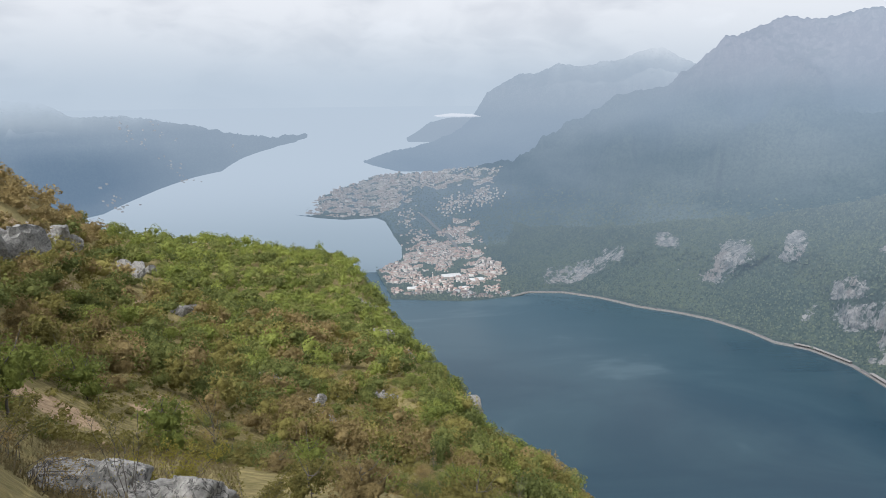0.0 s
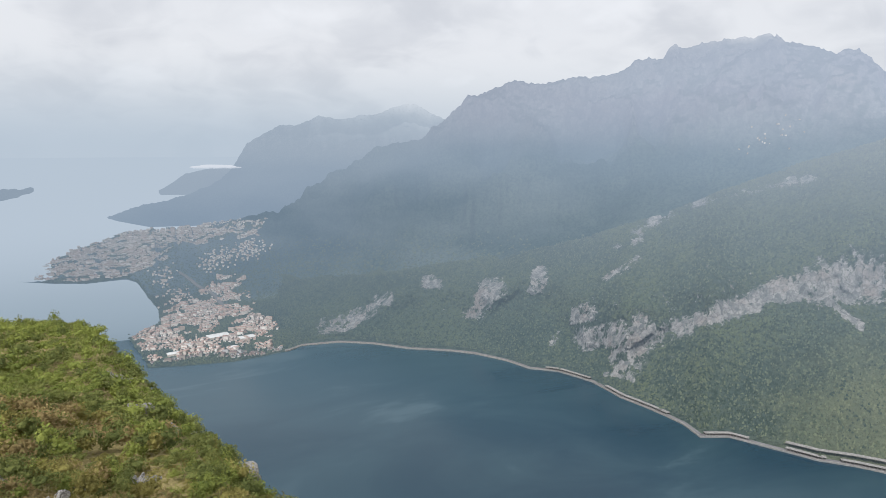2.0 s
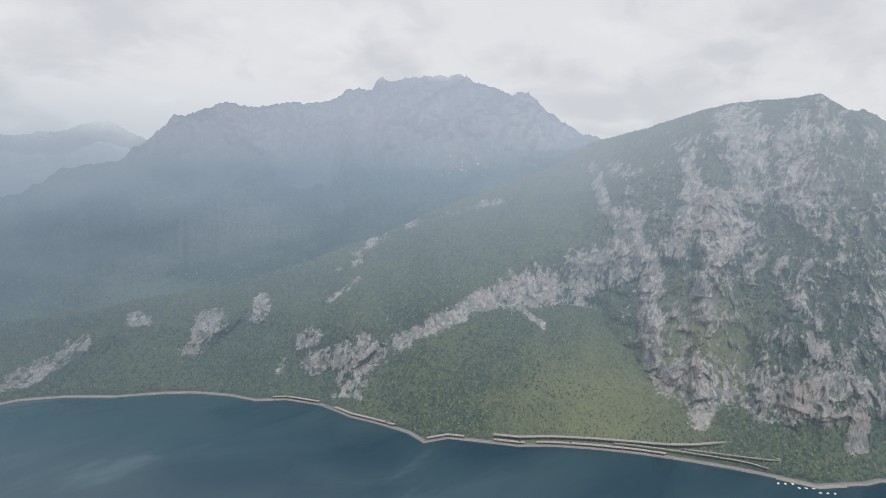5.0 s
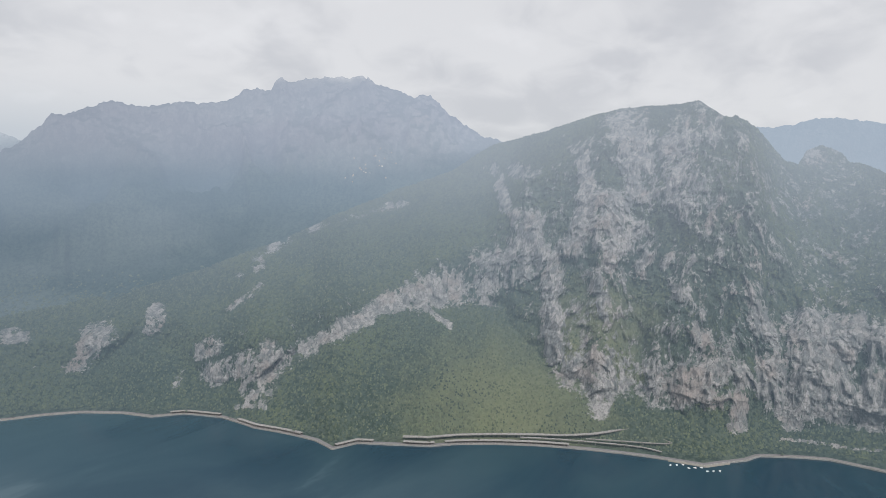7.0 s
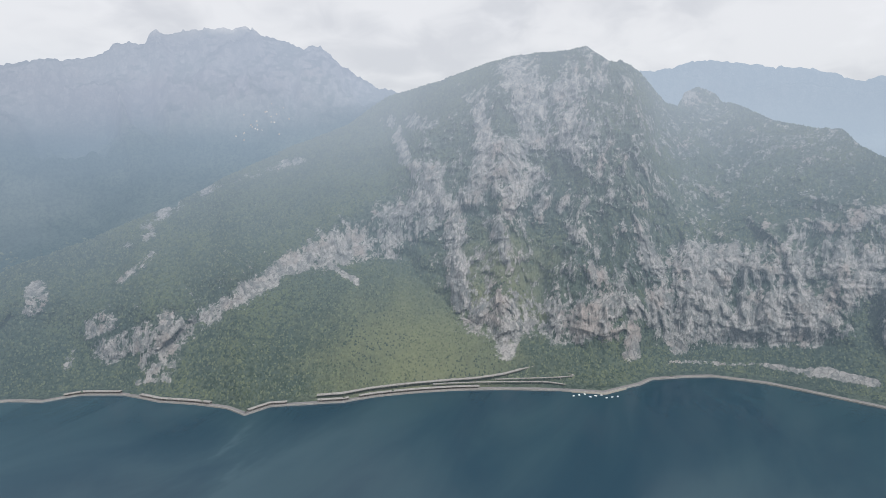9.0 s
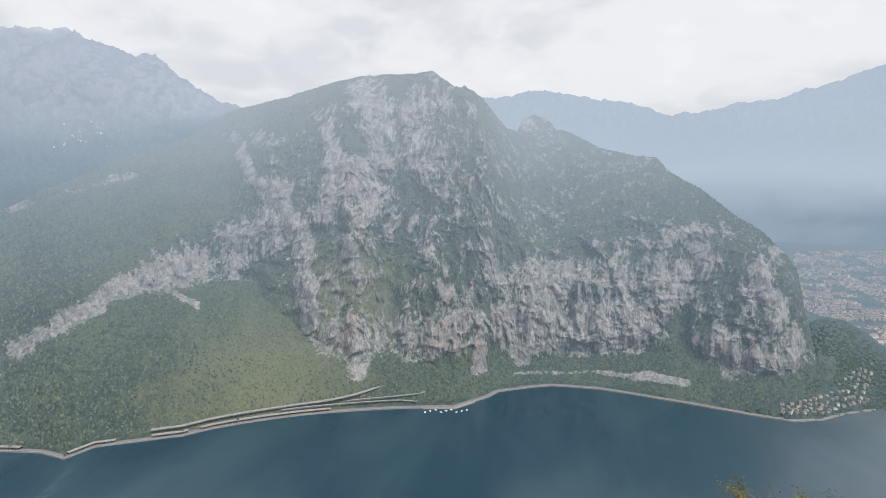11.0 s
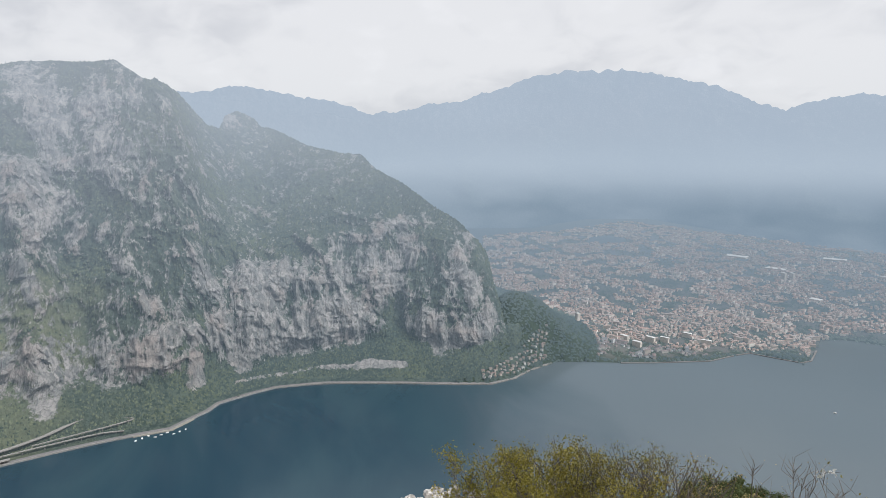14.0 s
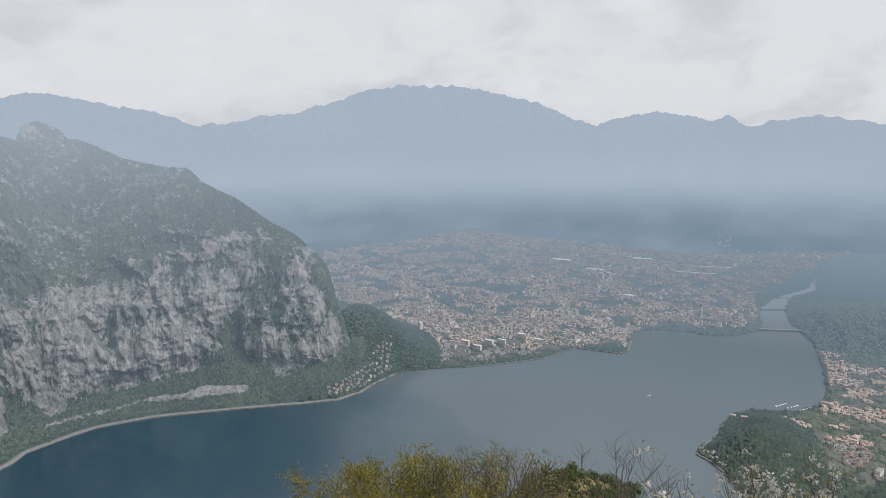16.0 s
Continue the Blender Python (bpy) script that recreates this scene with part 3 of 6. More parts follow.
SHORE_P, SHORE_AZ, SHORE_BARE = p, az, bare + 0.24 * np.clip(1.2 * steep, 0, 1)
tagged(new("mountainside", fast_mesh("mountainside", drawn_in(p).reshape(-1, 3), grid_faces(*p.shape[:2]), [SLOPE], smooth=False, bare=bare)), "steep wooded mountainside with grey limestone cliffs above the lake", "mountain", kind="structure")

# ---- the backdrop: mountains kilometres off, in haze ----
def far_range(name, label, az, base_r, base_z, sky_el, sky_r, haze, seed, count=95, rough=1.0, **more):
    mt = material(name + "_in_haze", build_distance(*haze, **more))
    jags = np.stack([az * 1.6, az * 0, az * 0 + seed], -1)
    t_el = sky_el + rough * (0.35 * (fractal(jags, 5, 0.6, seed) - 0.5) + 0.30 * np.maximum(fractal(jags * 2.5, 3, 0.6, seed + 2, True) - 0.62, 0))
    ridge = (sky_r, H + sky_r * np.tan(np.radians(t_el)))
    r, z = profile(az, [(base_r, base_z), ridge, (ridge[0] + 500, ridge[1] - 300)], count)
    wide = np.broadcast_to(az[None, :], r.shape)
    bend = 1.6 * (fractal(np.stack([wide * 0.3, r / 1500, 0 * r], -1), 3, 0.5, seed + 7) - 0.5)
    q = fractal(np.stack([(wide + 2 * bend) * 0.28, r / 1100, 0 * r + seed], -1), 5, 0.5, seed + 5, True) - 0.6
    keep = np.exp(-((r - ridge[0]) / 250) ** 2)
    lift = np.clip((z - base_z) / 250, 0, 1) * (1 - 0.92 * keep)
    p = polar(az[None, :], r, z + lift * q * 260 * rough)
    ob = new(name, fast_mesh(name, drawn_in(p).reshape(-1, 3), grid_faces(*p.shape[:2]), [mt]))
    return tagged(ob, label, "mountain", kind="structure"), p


az = np.linspace(-13.5, 61, 460)
over = np.clip((az + 4.5) / 4.0, 0, 1)
cape_r = along(az, [(-14, 4960), (-11.2, 4719), (-9, 4609), (-6.1, 4640), (-5.3, 4500), (-4.5, 3980), (-3.8, 3900)])
back_r = np.where(az < -4.5, cape_r, cape_r + over * (np.interp(az, SHORE_AZ, edge[0]) - 60 - cape_r))
back_z = np.where(az < -4.4, 1.5, height(SHORE_P, SHORE_AZ, az, back_r) - 4)
SKY_N = [(-14, -10.3), (-11, -8.7), (-6, -7.0), (0, -6.6), (6.7, -5.65), (10.2, -3.4), (15, -0.1), (19, 0.5), (20.5, 1.8), (23.5, 4.36), (26.2, 5.16), (27.4, 5.75), (29.4, 5.34), (34.6, 6.05), (36.4, 6.24), (37.3, 7.0), (39.5, 7.0),
         (40.5, 7.7), (43.4, 8.4), (47.3, 8.5), (49.3, 7.75), (53.3, 6.4), (55.3, 5.3), (57.8, 3.7), (61, 2.6)]
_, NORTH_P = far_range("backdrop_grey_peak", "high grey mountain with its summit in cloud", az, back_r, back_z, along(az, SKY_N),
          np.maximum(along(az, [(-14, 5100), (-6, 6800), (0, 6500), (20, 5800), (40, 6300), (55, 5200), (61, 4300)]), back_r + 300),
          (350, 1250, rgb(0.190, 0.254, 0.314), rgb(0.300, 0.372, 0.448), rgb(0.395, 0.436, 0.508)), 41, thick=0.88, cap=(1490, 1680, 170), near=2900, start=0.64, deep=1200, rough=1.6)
NORTH_AZ = az
az = np.linspace(-7.3, 24, 260)
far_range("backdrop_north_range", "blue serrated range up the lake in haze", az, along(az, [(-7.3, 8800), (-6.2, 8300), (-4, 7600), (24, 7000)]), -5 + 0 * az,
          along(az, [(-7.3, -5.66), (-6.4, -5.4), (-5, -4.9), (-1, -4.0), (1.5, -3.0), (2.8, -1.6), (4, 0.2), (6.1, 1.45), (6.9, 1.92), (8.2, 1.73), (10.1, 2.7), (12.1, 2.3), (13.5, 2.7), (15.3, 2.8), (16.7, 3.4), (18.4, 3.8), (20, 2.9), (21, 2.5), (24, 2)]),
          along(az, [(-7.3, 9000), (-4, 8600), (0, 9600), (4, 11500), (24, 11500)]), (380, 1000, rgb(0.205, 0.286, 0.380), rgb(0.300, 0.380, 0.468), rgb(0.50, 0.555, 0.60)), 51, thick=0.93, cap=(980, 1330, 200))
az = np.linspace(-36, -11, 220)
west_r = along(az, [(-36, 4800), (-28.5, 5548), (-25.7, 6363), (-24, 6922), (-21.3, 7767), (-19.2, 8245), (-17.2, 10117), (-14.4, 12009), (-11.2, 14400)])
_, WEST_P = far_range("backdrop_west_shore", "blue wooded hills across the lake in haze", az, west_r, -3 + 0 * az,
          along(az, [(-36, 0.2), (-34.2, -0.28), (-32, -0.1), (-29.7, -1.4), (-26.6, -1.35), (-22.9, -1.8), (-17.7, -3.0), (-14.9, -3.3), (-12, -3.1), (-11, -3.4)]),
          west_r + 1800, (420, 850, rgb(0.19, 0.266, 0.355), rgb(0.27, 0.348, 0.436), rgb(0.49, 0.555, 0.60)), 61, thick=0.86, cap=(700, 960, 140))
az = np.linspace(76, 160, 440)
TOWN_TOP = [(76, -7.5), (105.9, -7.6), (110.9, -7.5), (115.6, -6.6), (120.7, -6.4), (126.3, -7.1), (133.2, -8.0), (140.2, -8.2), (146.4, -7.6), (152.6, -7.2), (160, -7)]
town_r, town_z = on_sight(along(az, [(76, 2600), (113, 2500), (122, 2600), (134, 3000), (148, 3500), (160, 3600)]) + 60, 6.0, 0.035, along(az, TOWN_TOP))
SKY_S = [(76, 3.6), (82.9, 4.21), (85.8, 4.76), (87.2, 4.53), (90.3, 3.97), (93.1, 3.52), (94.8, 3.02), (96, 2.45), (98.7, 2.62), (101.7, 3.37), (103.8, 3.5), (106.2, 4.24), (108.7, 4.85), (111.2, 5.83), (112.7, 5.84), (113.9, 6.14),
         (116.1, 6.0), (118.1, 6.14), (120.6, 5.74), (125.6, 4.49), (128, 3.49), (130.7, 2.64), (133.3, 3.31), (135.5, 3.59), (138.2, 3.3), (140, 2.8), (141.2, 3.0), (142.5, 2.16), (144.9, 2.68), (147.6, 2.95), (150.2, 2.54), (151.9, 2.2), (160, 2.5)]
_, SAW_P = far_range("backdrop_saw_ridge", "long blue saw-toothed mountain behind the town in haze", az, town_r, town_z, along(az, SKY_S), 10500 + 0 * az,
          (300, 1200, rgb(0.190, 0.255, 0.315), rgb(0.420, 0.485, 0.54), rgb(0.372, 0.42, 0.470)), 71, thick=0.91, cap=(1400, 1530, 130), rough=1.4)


az = np.linspace(-4.4, 4.5, 80)
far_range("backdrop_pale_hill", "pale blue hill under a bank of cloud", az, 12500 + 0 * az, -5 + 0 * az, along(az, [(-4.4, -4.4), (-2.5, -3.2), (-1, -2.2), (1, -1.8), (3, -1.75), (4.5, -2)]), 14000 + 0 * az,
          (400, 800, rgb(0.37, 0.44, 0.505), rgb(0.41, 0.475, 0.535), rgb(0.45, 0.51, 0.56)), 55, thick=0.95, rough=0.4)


def build_cloud(k):
    """A bank of cloud that glows in place of light from above, thinning downwards."""
    thin = k.math("ADD", high(k), k.math("MULTIPLY", k.math("SUBTRACT", k.noise(place(k), 0.02, 5.0, 0.6), 0.5), 26.0))
    level = H - 4600 * math.tan(radians(1.7))
    return k.put("ShaderNodeMixShader", i0=k.span(thin, level - 14, level + 8), i1=k.put("ShaderNodeBsdfTransparent"), i2=k.put("ShaderNodeEmission", Color=rgb(0.66, 0.68, 0.70), Strength=1.0))


bm = bmesh.new()
bmesh.ops.create_icosphere(bm, subdivisions=4, radius=1.0)
for q in bm.verts:
    lump = 0.9 + 0.3 * noise.fractal(q.co * 1.3, 0.6, 2.0, 4)
    q.co = Vector((q.co.x * 165, q.co.y * 50, q.co.z * 17)) * lump
me = bpy.data.meshes.new("backdrop_cloud")
bm.to_mesh(me)
bm.free()
me.materials.append(material("glowing_cloud", build_cloud))
me.polygons.foreach_set("use_smooth", np.full(len(me.polygons), True))
bank_ob = new("backdrop_cloud", me)
bank_ob.location = polar(1.5, 4600.0, H - 4600 * math.tan(radians(1.7)))
bank_ob.rotation_euler = (0, 0, radians(-1.5))
tagged(bank_ob, "low white bank of cloud lying before the mountains", "cloud", kind="structure")

# ---- the town's plain ----
az = np.linspace(104, 160, 300)
t_r = np.interp(az, np.linspace(76, 160, 440), town_r)
t_z = np.interp(az, np.linspace(76, 160, 440), town_z)
lo = along(az, [(104, 2150), (114, 2400), (120, 2450), (133, 2750), (140, 1700), (146, 1500), (152, 1000), (160, 800)])
r = lo[None, :] + (t_r + 300 - lo)[None, :] * np.linspace(0, 1, 190)[:, None]
shore_r = along(az, [(76, 2600), (113, 2500), (122, 2600), (134, 3000), (148, 3500), (160, 3600)])
z = 6 + np.maximum(r - shore_r[None, :] - 60, 0) * 0.035 + 10 * (fractal(np.stack([r / 300, np.broadcast_to(az, r.shape), 0 * r], -1), 3, 0.5, 81) - 0.5)
p = polar(az[None, :], r, z)
land = inside(p[..., 0], p[..., 1], EAST_LAND) | inside(p[..., 0], p[..., 1], SOUTH_LAND)
d = np.minimum(shore_distance(p[..., 0], p[..., 1], EAST), shore_distance(p[..., 0], p[..., 1], MALGRATE))


def mound(x, y, bearing, dist, across, deep, tall):
    cx, cy = plan([(bearing, dist)])[0]
    a = radians(bearing)
    u = (x - cx) * math.sin(a) + (y - cy) * math.cos(a)
    v = (x - cx) * math.cos(a) - (y - cy) * math.sin(a)
    return tall * np.exp(-(u / deep) ** 2 - (v / across) ** 2)


def south_hills(x, y):
    return mound(x, y, 144.2, 2050, 150, 220, 75) + mound(x, y, 154, 3700, 420, 380, 150) + mound(x, y, 109.6, 2720, 220, 330, 215) + mound(x, y, 117.5, 5200, 260, 300, 22)


rise = np.minimum(1, d / 120)
p[..., 2] = np.where(land, np.minimum(p[..., 2], 2.0 + d * 0.12) + rise * south_hills(p[..., 0], p[..., 1]), -20)
PLAIN_P = p
built = np.zeros(p.shape[:2])
for ring in (LECCO_TOWN, MALGRATE_TOWN):
    built = np.maximum(built, inside(p[..., 0], p[..., 1], ring) * 1.0)
built = built * (south_hills(p[..., 0], p[..., 1]) < 14)
for _ in range(3):
    built = (built + np.roll(built, 1, 0) + np.roll(built, -1, 0) + np.roll(built, 1, 1) + np.roll(built, -1, 1)) / 5
cut = int(np.argmin(abs(np.hypot(p[:, 143, 0], p[:, 143, 1]) - 3650)))
for name, label, rows, mt in (("valley_floor", "green valley floor and low wooded hills round the town", slice(0, cut + 1), VALLEY), ("backdrop_valley", "far end of the built-up valley in haze", slice(cut, None), VALLEY)):
    q = p[rows]
    tagged(new(name, fast_mesh(name, drawn_in(q).reshape(-1, 3), grid_faces(*q.shape[:2]), [mt], bare=built[rows])), label, "ground", kind="structure")

# ---- the near hill ----
hill_az = np.unique(np.concatenate([np.linspace(-80, 280, 91), np.arange(-46, 20.1, 0.4), np.arange(98, 156.1, 0.4)]))
W = [-80, -45, -35, -28, -20, -10, -4, 0, 5, 10, 15, 22, 40, 100, 115, 150, 170, 280]


def hill_line(r, els):
    t = along(hill_az, list(zip(W, els)))
    return (r + 0 * hill_az, H + r * np.tan(np.radians(t)))


SKYLINE = [(-80, 6), (-45, -0.5), (-34.8, -5.0), (-32.9, -6.6), (-30.5, -8.3), (-29.7, -9.2), (-26.7, -10.5), (-23.8, -11.0), (-19.5, -11.5), (-17.4, -12.0), (-13.6, -12.9), (-10.1, -13.4), (-8.1, -14.4), (-7.1, -16.0), (-5.1, -18.8),
           (-3.5, -21.4), (-1.4, -23.8), (0.8, -25.6), (2.4, -27.2), (3.6, -29.2), (5.3, -30.8), (8.1, -31.8), (11.1, -32.4), (13.2, -34.4), (15.2, -36.2), (22, -40), (100, -41), (118, -34.5), (123, -31.5), (126, -28.2), (128.5, -27.4), (132, -27.5), (135, -28.2), (137.5, -30.5), (140, -33), (150, -34.5), (170, -20), (225, 0), (280, 6)]
sky_r = along(hill_az, [(-80, 260), (-45, 260), (-35, 270), (-29.7, 320), (-19.5, 400), (-10, 430), (-7, 400), (-3.5, 330), (0.8, 260), (3.6, 220), (8, 180), (11, 165), (15.2, 150), (118, 150), (126, 190), (136, 190), (145, 150), (280, 150)])
sky_el = along(hill_az, SKYLINE) - along(hill_az, [(-80, 0), (-45, 0.7), (-10, 0.55), (0, 0.2), (6, 0), (280, 0)])
top = (sky_r, H + sky_r * np.tan(np.radians(sky_el)))


def hill_mid(share, els):
    t = along(hill_az, list(zip(W, els)))
    rr = sky_r * share
    return (rr, H + rr * np.tan(np.radians(t)))


fall = along(hill_az, [(-80, 0.2), (-40, 0.3), (-20, 0.35), (-8, 0.8), (0, 1.0), (150, 1.0), (170, 0.6), (280, 0.2)])
shore_near = along(hill_az, [(-80, 1500), (-40, 1300), (-10, 1150), (20, 1050), (100, 1050), (150, 1150), (280, 1500)])
drop = (sky_r + 120, top[1] - 120 * fall)
bottom = (np.maximum(shore_near, sky_r + 400), -40 + 0 * hill_az)
HILL_LINES = [
    (0.01 + 0 * hill_az, H - 1.62 + 0 * hill_az), (0.9 + 0 * hill_az, H - 1.66 + 0 * hill_az),
    hill_line(4.0, [-12, -20, -30, -33, -36, -38, -40, -41, -42, -43, -44, -44, -44, -39, -39, -40, -30, -12]),
    hill_line(13.0, [-2, -16, -29, -32, -33.5, -35, -36, -37, -38, -39, -41, -43, -44, -37, -36, -36, -25, -2]),
    hill_mid(0.12, [2, -13, -25, -27, -30, -33, -34.5, -35, -36.5, -38, -40, -42, -43, -43, -36, -36, -22, 2]),
    hill_mid(0.3, [4, -9, -17, -20, -23, -26, -29, -31, -34, -37, -39, -41, -43, -43, -34.5, -34.5, -20, 4]),
    hill_mid(0.6, [5, -4, -10, -13.5, -16, -18, -22, -26.5, -32.5, -34.5, -37.5, -40, -43, -43, -33.5, -33.5, -20, 5]),
    top, drop, bottom]


def hill_grid(count):
    r, z = profile(hill_az, HILL_LINES, count, 0.8)
    p = polar(hill_az[None, :], r, z)
    big = fractal(p / 60, 4, 0.5, 91) - 0.5
    small = fractal(p / 7, 4, 0.55, 95) - 0.5
    near = np.clip(r / 60, 0.0, 1.0)
    z = z + near * big * 9 * np.clip(1.2 - np.exp(-((r - top[0]) / 60) ** 2), 0.2, 1) + np.clip(r / 12, 0, 1) * small * 0.9
    return polar(hill_az[None, :], r, z)


HILL_P = hill_grid(215)
EARTH = [(-34.8, -22.9, 2.8), (-26.9, -25.9, 2.3), (-29.4, -27.3, 1.9), (-25.5, -24.3, 2.0), (-24.6, -22.6, 1.8), (-33.2, -24.5, 1.6), (-27.3, -16.4, 4.0), (-24.5, -16.0, 3.6), (-20.2, -20.4, 1.6), (-31.7, -14.2, 3.6), (-34.8, -9.0, 7.0), (-33.5, -8.0, 5.0), (-36.5, -8.4, 6.0)]
OUTCROPS = [(-12.5, -26.9, 1.4), (-10.5, -26.4, 1.0), (-11.5, -28.2, 1.1), (-6.0, -21.5, 3.4), (-7.0, -19.4, 2.8), (-7.8, -18.7, 2.4), (-6.4, -26.7, 1.2), (-5.4, -27.4, 1.2), (-16.5, -24.8, 1.5),
                                           (-23.7, -17.8, 2.2), (-27.4, -14.1, 3.6), (-26.2, -14.4, 2.6), (-36.2, -11.4, 5.0), (-3.6, -23.2, 2.6), (-2.0, -24.1, 2.2), (3.3, -31.1, 1.5), (1.9, -25.3, 4.2), (2.9, -27.0, 3.4), (-32.8, -7.0, 4.5), (-31.6, -7.6, 3.5)]


def first_ground(bearing, el):
    """How far off the near hill meets the line of sight of el degrees."""
    j = int(np.argmin(abs(hill_az - bearing)))
    r = np.hypot(HILL_P[:, j, 0], HILL_P[:, j, 1])
    seen = np.degrees(np.arctan2(HILL_P[:, j, 2] - H, r))
    hit = np.nonzero((seen[1:] >= el) & (r[1:] > 3))[0]
    return float(r[hit[0] + 1]) if len(hit) else 200.0


worn = 0 * HILL_P[..., 2]
for bearing, el, wide in EARTH:
    c = polar(bearing, first_ground(bearing, el), 0.0)
    worn += np.exp(-((HILL_P[..., 0] - c[0]) ** 2 + (HILL_P[..., 1] - c[1]) ** 2) / wide ** 2)
HILL_WORN = np.clip(worn, 0, 1)
# nothing tall grows on the bare earth, nor between the viewpoint and the outcrops
open_space = worn.copy()
for bearing, el, wide, most, ahead in [(*q, 2.0, 3.5) for q in OUTCROPS] + [(*q, 1.5, 2.4) for q in EARTH[:9]]:
    a = radians(bearing)
    dist = first_ground(bearing, el)
    u = HILL_P[..., 0] * math.sin(a) + HILL_P[..., 1] * math.cos(a) - dist
    v = HILL_P[..., 0] * math.cos(a) - HILL_P[..., 1] * math.sin(a)
    open_space += most * np.exp(-(v / (wide * 0.8 + 0.6)) ** 2 - (np.where(u < 0, u / (wide + ahead + 0.02 * dist), u / (wide + 0.5))) ** 2)
HILL_OPEN = np.clip(open_space, 0, 1)
hill = new("ground", fast_mesh("ground", HILL_P.reshape(-1, 3), grid_faces(*HILL_P.shape[:2]), [HILL], bare=HILL_WORN))
tagged(hill, "steep scrubby hillside of turf, earth and limestone", "ground", kind="structure")


def spot(bearing, dist, grid=None, line=None):
    """A point on the near hill."""
    z = height(HILL_P, hill_az, np.array([bearing]), np.array([dist]))[0]
    x, y, _ = polar(bearing, dist, 0)
    return Vector((x, y, z))


def part(name, mesh, parent, label=""):
    ob = new(name, mesh)
    ob.parent = parent
    return tagged(ob, label)


# ---- woods on the far slopes ----
def build_far_wood(k):
    one = k.put("ShaderNodeNewGeometry", "Random Per Island")
    green = k.mix(one, rgb(0.030, 0.046, 0.036), rgb(0.118, 0.136, 0.088))
    tone = k.noise(place(k), 0.004, 4.0, 0.6)
    green = k.mix(k.span(tone, 0.4, 0.65, 0.0, 0.5), green, rgb(0.104, 0.122, 0.060))
    # some crowns take more of the painted sunlight than others
    return k.put("ShaderNodeBsdfPrincipled", Base_Color=k.mix(k.span(one, 0.0, 1.0, 0.0, 0.8), green, fresh(k, green)), Roughness=1.0, Specular_IOR_Level=0.05)


# darker greens than the far wood, varied by clump and by noise
def build_dark_wood(k):
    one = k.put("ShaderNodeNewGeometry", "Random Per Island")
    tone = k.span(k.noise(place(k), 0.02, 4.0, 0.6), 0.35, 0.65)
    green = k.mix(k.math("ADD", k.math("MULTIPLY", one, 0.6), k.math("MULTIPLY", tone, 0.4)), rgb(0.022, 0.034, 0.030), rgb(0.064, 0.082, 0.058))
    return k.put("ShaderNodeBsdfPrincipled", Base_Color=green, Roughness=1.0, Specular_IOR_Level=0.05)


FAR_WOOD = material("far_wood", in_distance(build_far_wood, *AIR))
rng = np.random.default_rng(5)


def scatter_on(p, count, keep, bare=None):
    """Random points on a grid of ground, and the ground's upward slope there; keep(x, y, z, up) tells which stay."""
    a, b, c = p[:-1, :-1], p[:-1, 1:], p[1:, :-1]
    nrm = np.cross(b - a, c - a)
    area = np.linalg.norm(nrm, axis=-1)
    up = np.abs(nrm[..., 2]) / np.maximum(area, 1e-9)
    w = area.ravel() / area.sum()
    pick = rng.choice(len(w), count, p=w)
    i, j = np.unravel_index(pick, area.shape)
    u, v = rng.random((2, count, 1))
    q = a[i, j] + u * (b[i, j] - a[i, j]) + v * (c[i, j] - a[i, j])
    ok = keep(q[:, 0], q[:, 1], q[:, 2], up[i, j] if bare is None else 1 - bare[i, j])
    return q[ok]


def clumps(q, size, tall, sides=4):
    """A ragged dome of a few sides on each point of q."""
    m = len(q)
    turn = rng.random((m, 1)) * 6.28 + np.arange(sides)[None] * 6.2832 / sides
    rad = (size * (0.6 + 0.8 * rng.random((m, 1)))) * (0.75 + 0.5 * rng.random((m, sides)))
    up = tall * (0.6 + 0.8 * rng.random((m, 1)))
    ring = np.stack([q[:, None, 0] + rad * np.cos(turn), q[:, None, 1] + rad * np.sin(turn), q[:, None, 2] - 2 + 0.25 * up * rng.random((m, sides))], -1)
    tip = q + np.concatenate([(rng.random((m, 2)) - 0.5) * size * 0.6, up], 1)
    v = np.concatenate([ring, tip[:, None]], 1)
    base = np.arange(m)[:, None, None] * (sides + 1)
    k = np.arange(sides)
    f = np.stack([k, (k + 1) % sides, 0 * k + sides], -1)[None] + base
    return v.reshape(-1, 3), f.reshape(-1, 3)


def in_woods(x, y, z, up):
    gap = fractal(np.stack([x / 90, y / 90, z / 90], -1), 3, 0.5, 77)
    return (z > np.where(np.degrees(np.arctan2(x, y)) < 9, 2.2, 9)) & (up + 0.8 * (gap - 0.5) > 0.58) & (np.hypot(x, y) < 4600)


q = scatter_on(SHORE_P, 210000, in_woods, SHORE_BARE)
v, f = clumps(q, 4.5, 5.0)
wood = new("woodland", fast_mesh("woodland", drawn_in(v), f, [FAR_WOOD], smooth=False))
tagged(wood, "spring-green broadleaf wood covering the far mountainside", "woodland", kind="stuff")

q = scatter_on(NORTH_P[:60], 60000, lambda x, y, z, up: (z > 8) & (np.degrees(np.arctan2(z - H, np.hypot(x, y))) < -12 + 4.5 * rng.random(len(x))) & (np.hypot(x, y) < 5600) & ~inside(x, y, MANDELLO_TOWN))
v, f = clumps(q, 6.5, 5.5)
BACK_WOOD = (v, f)

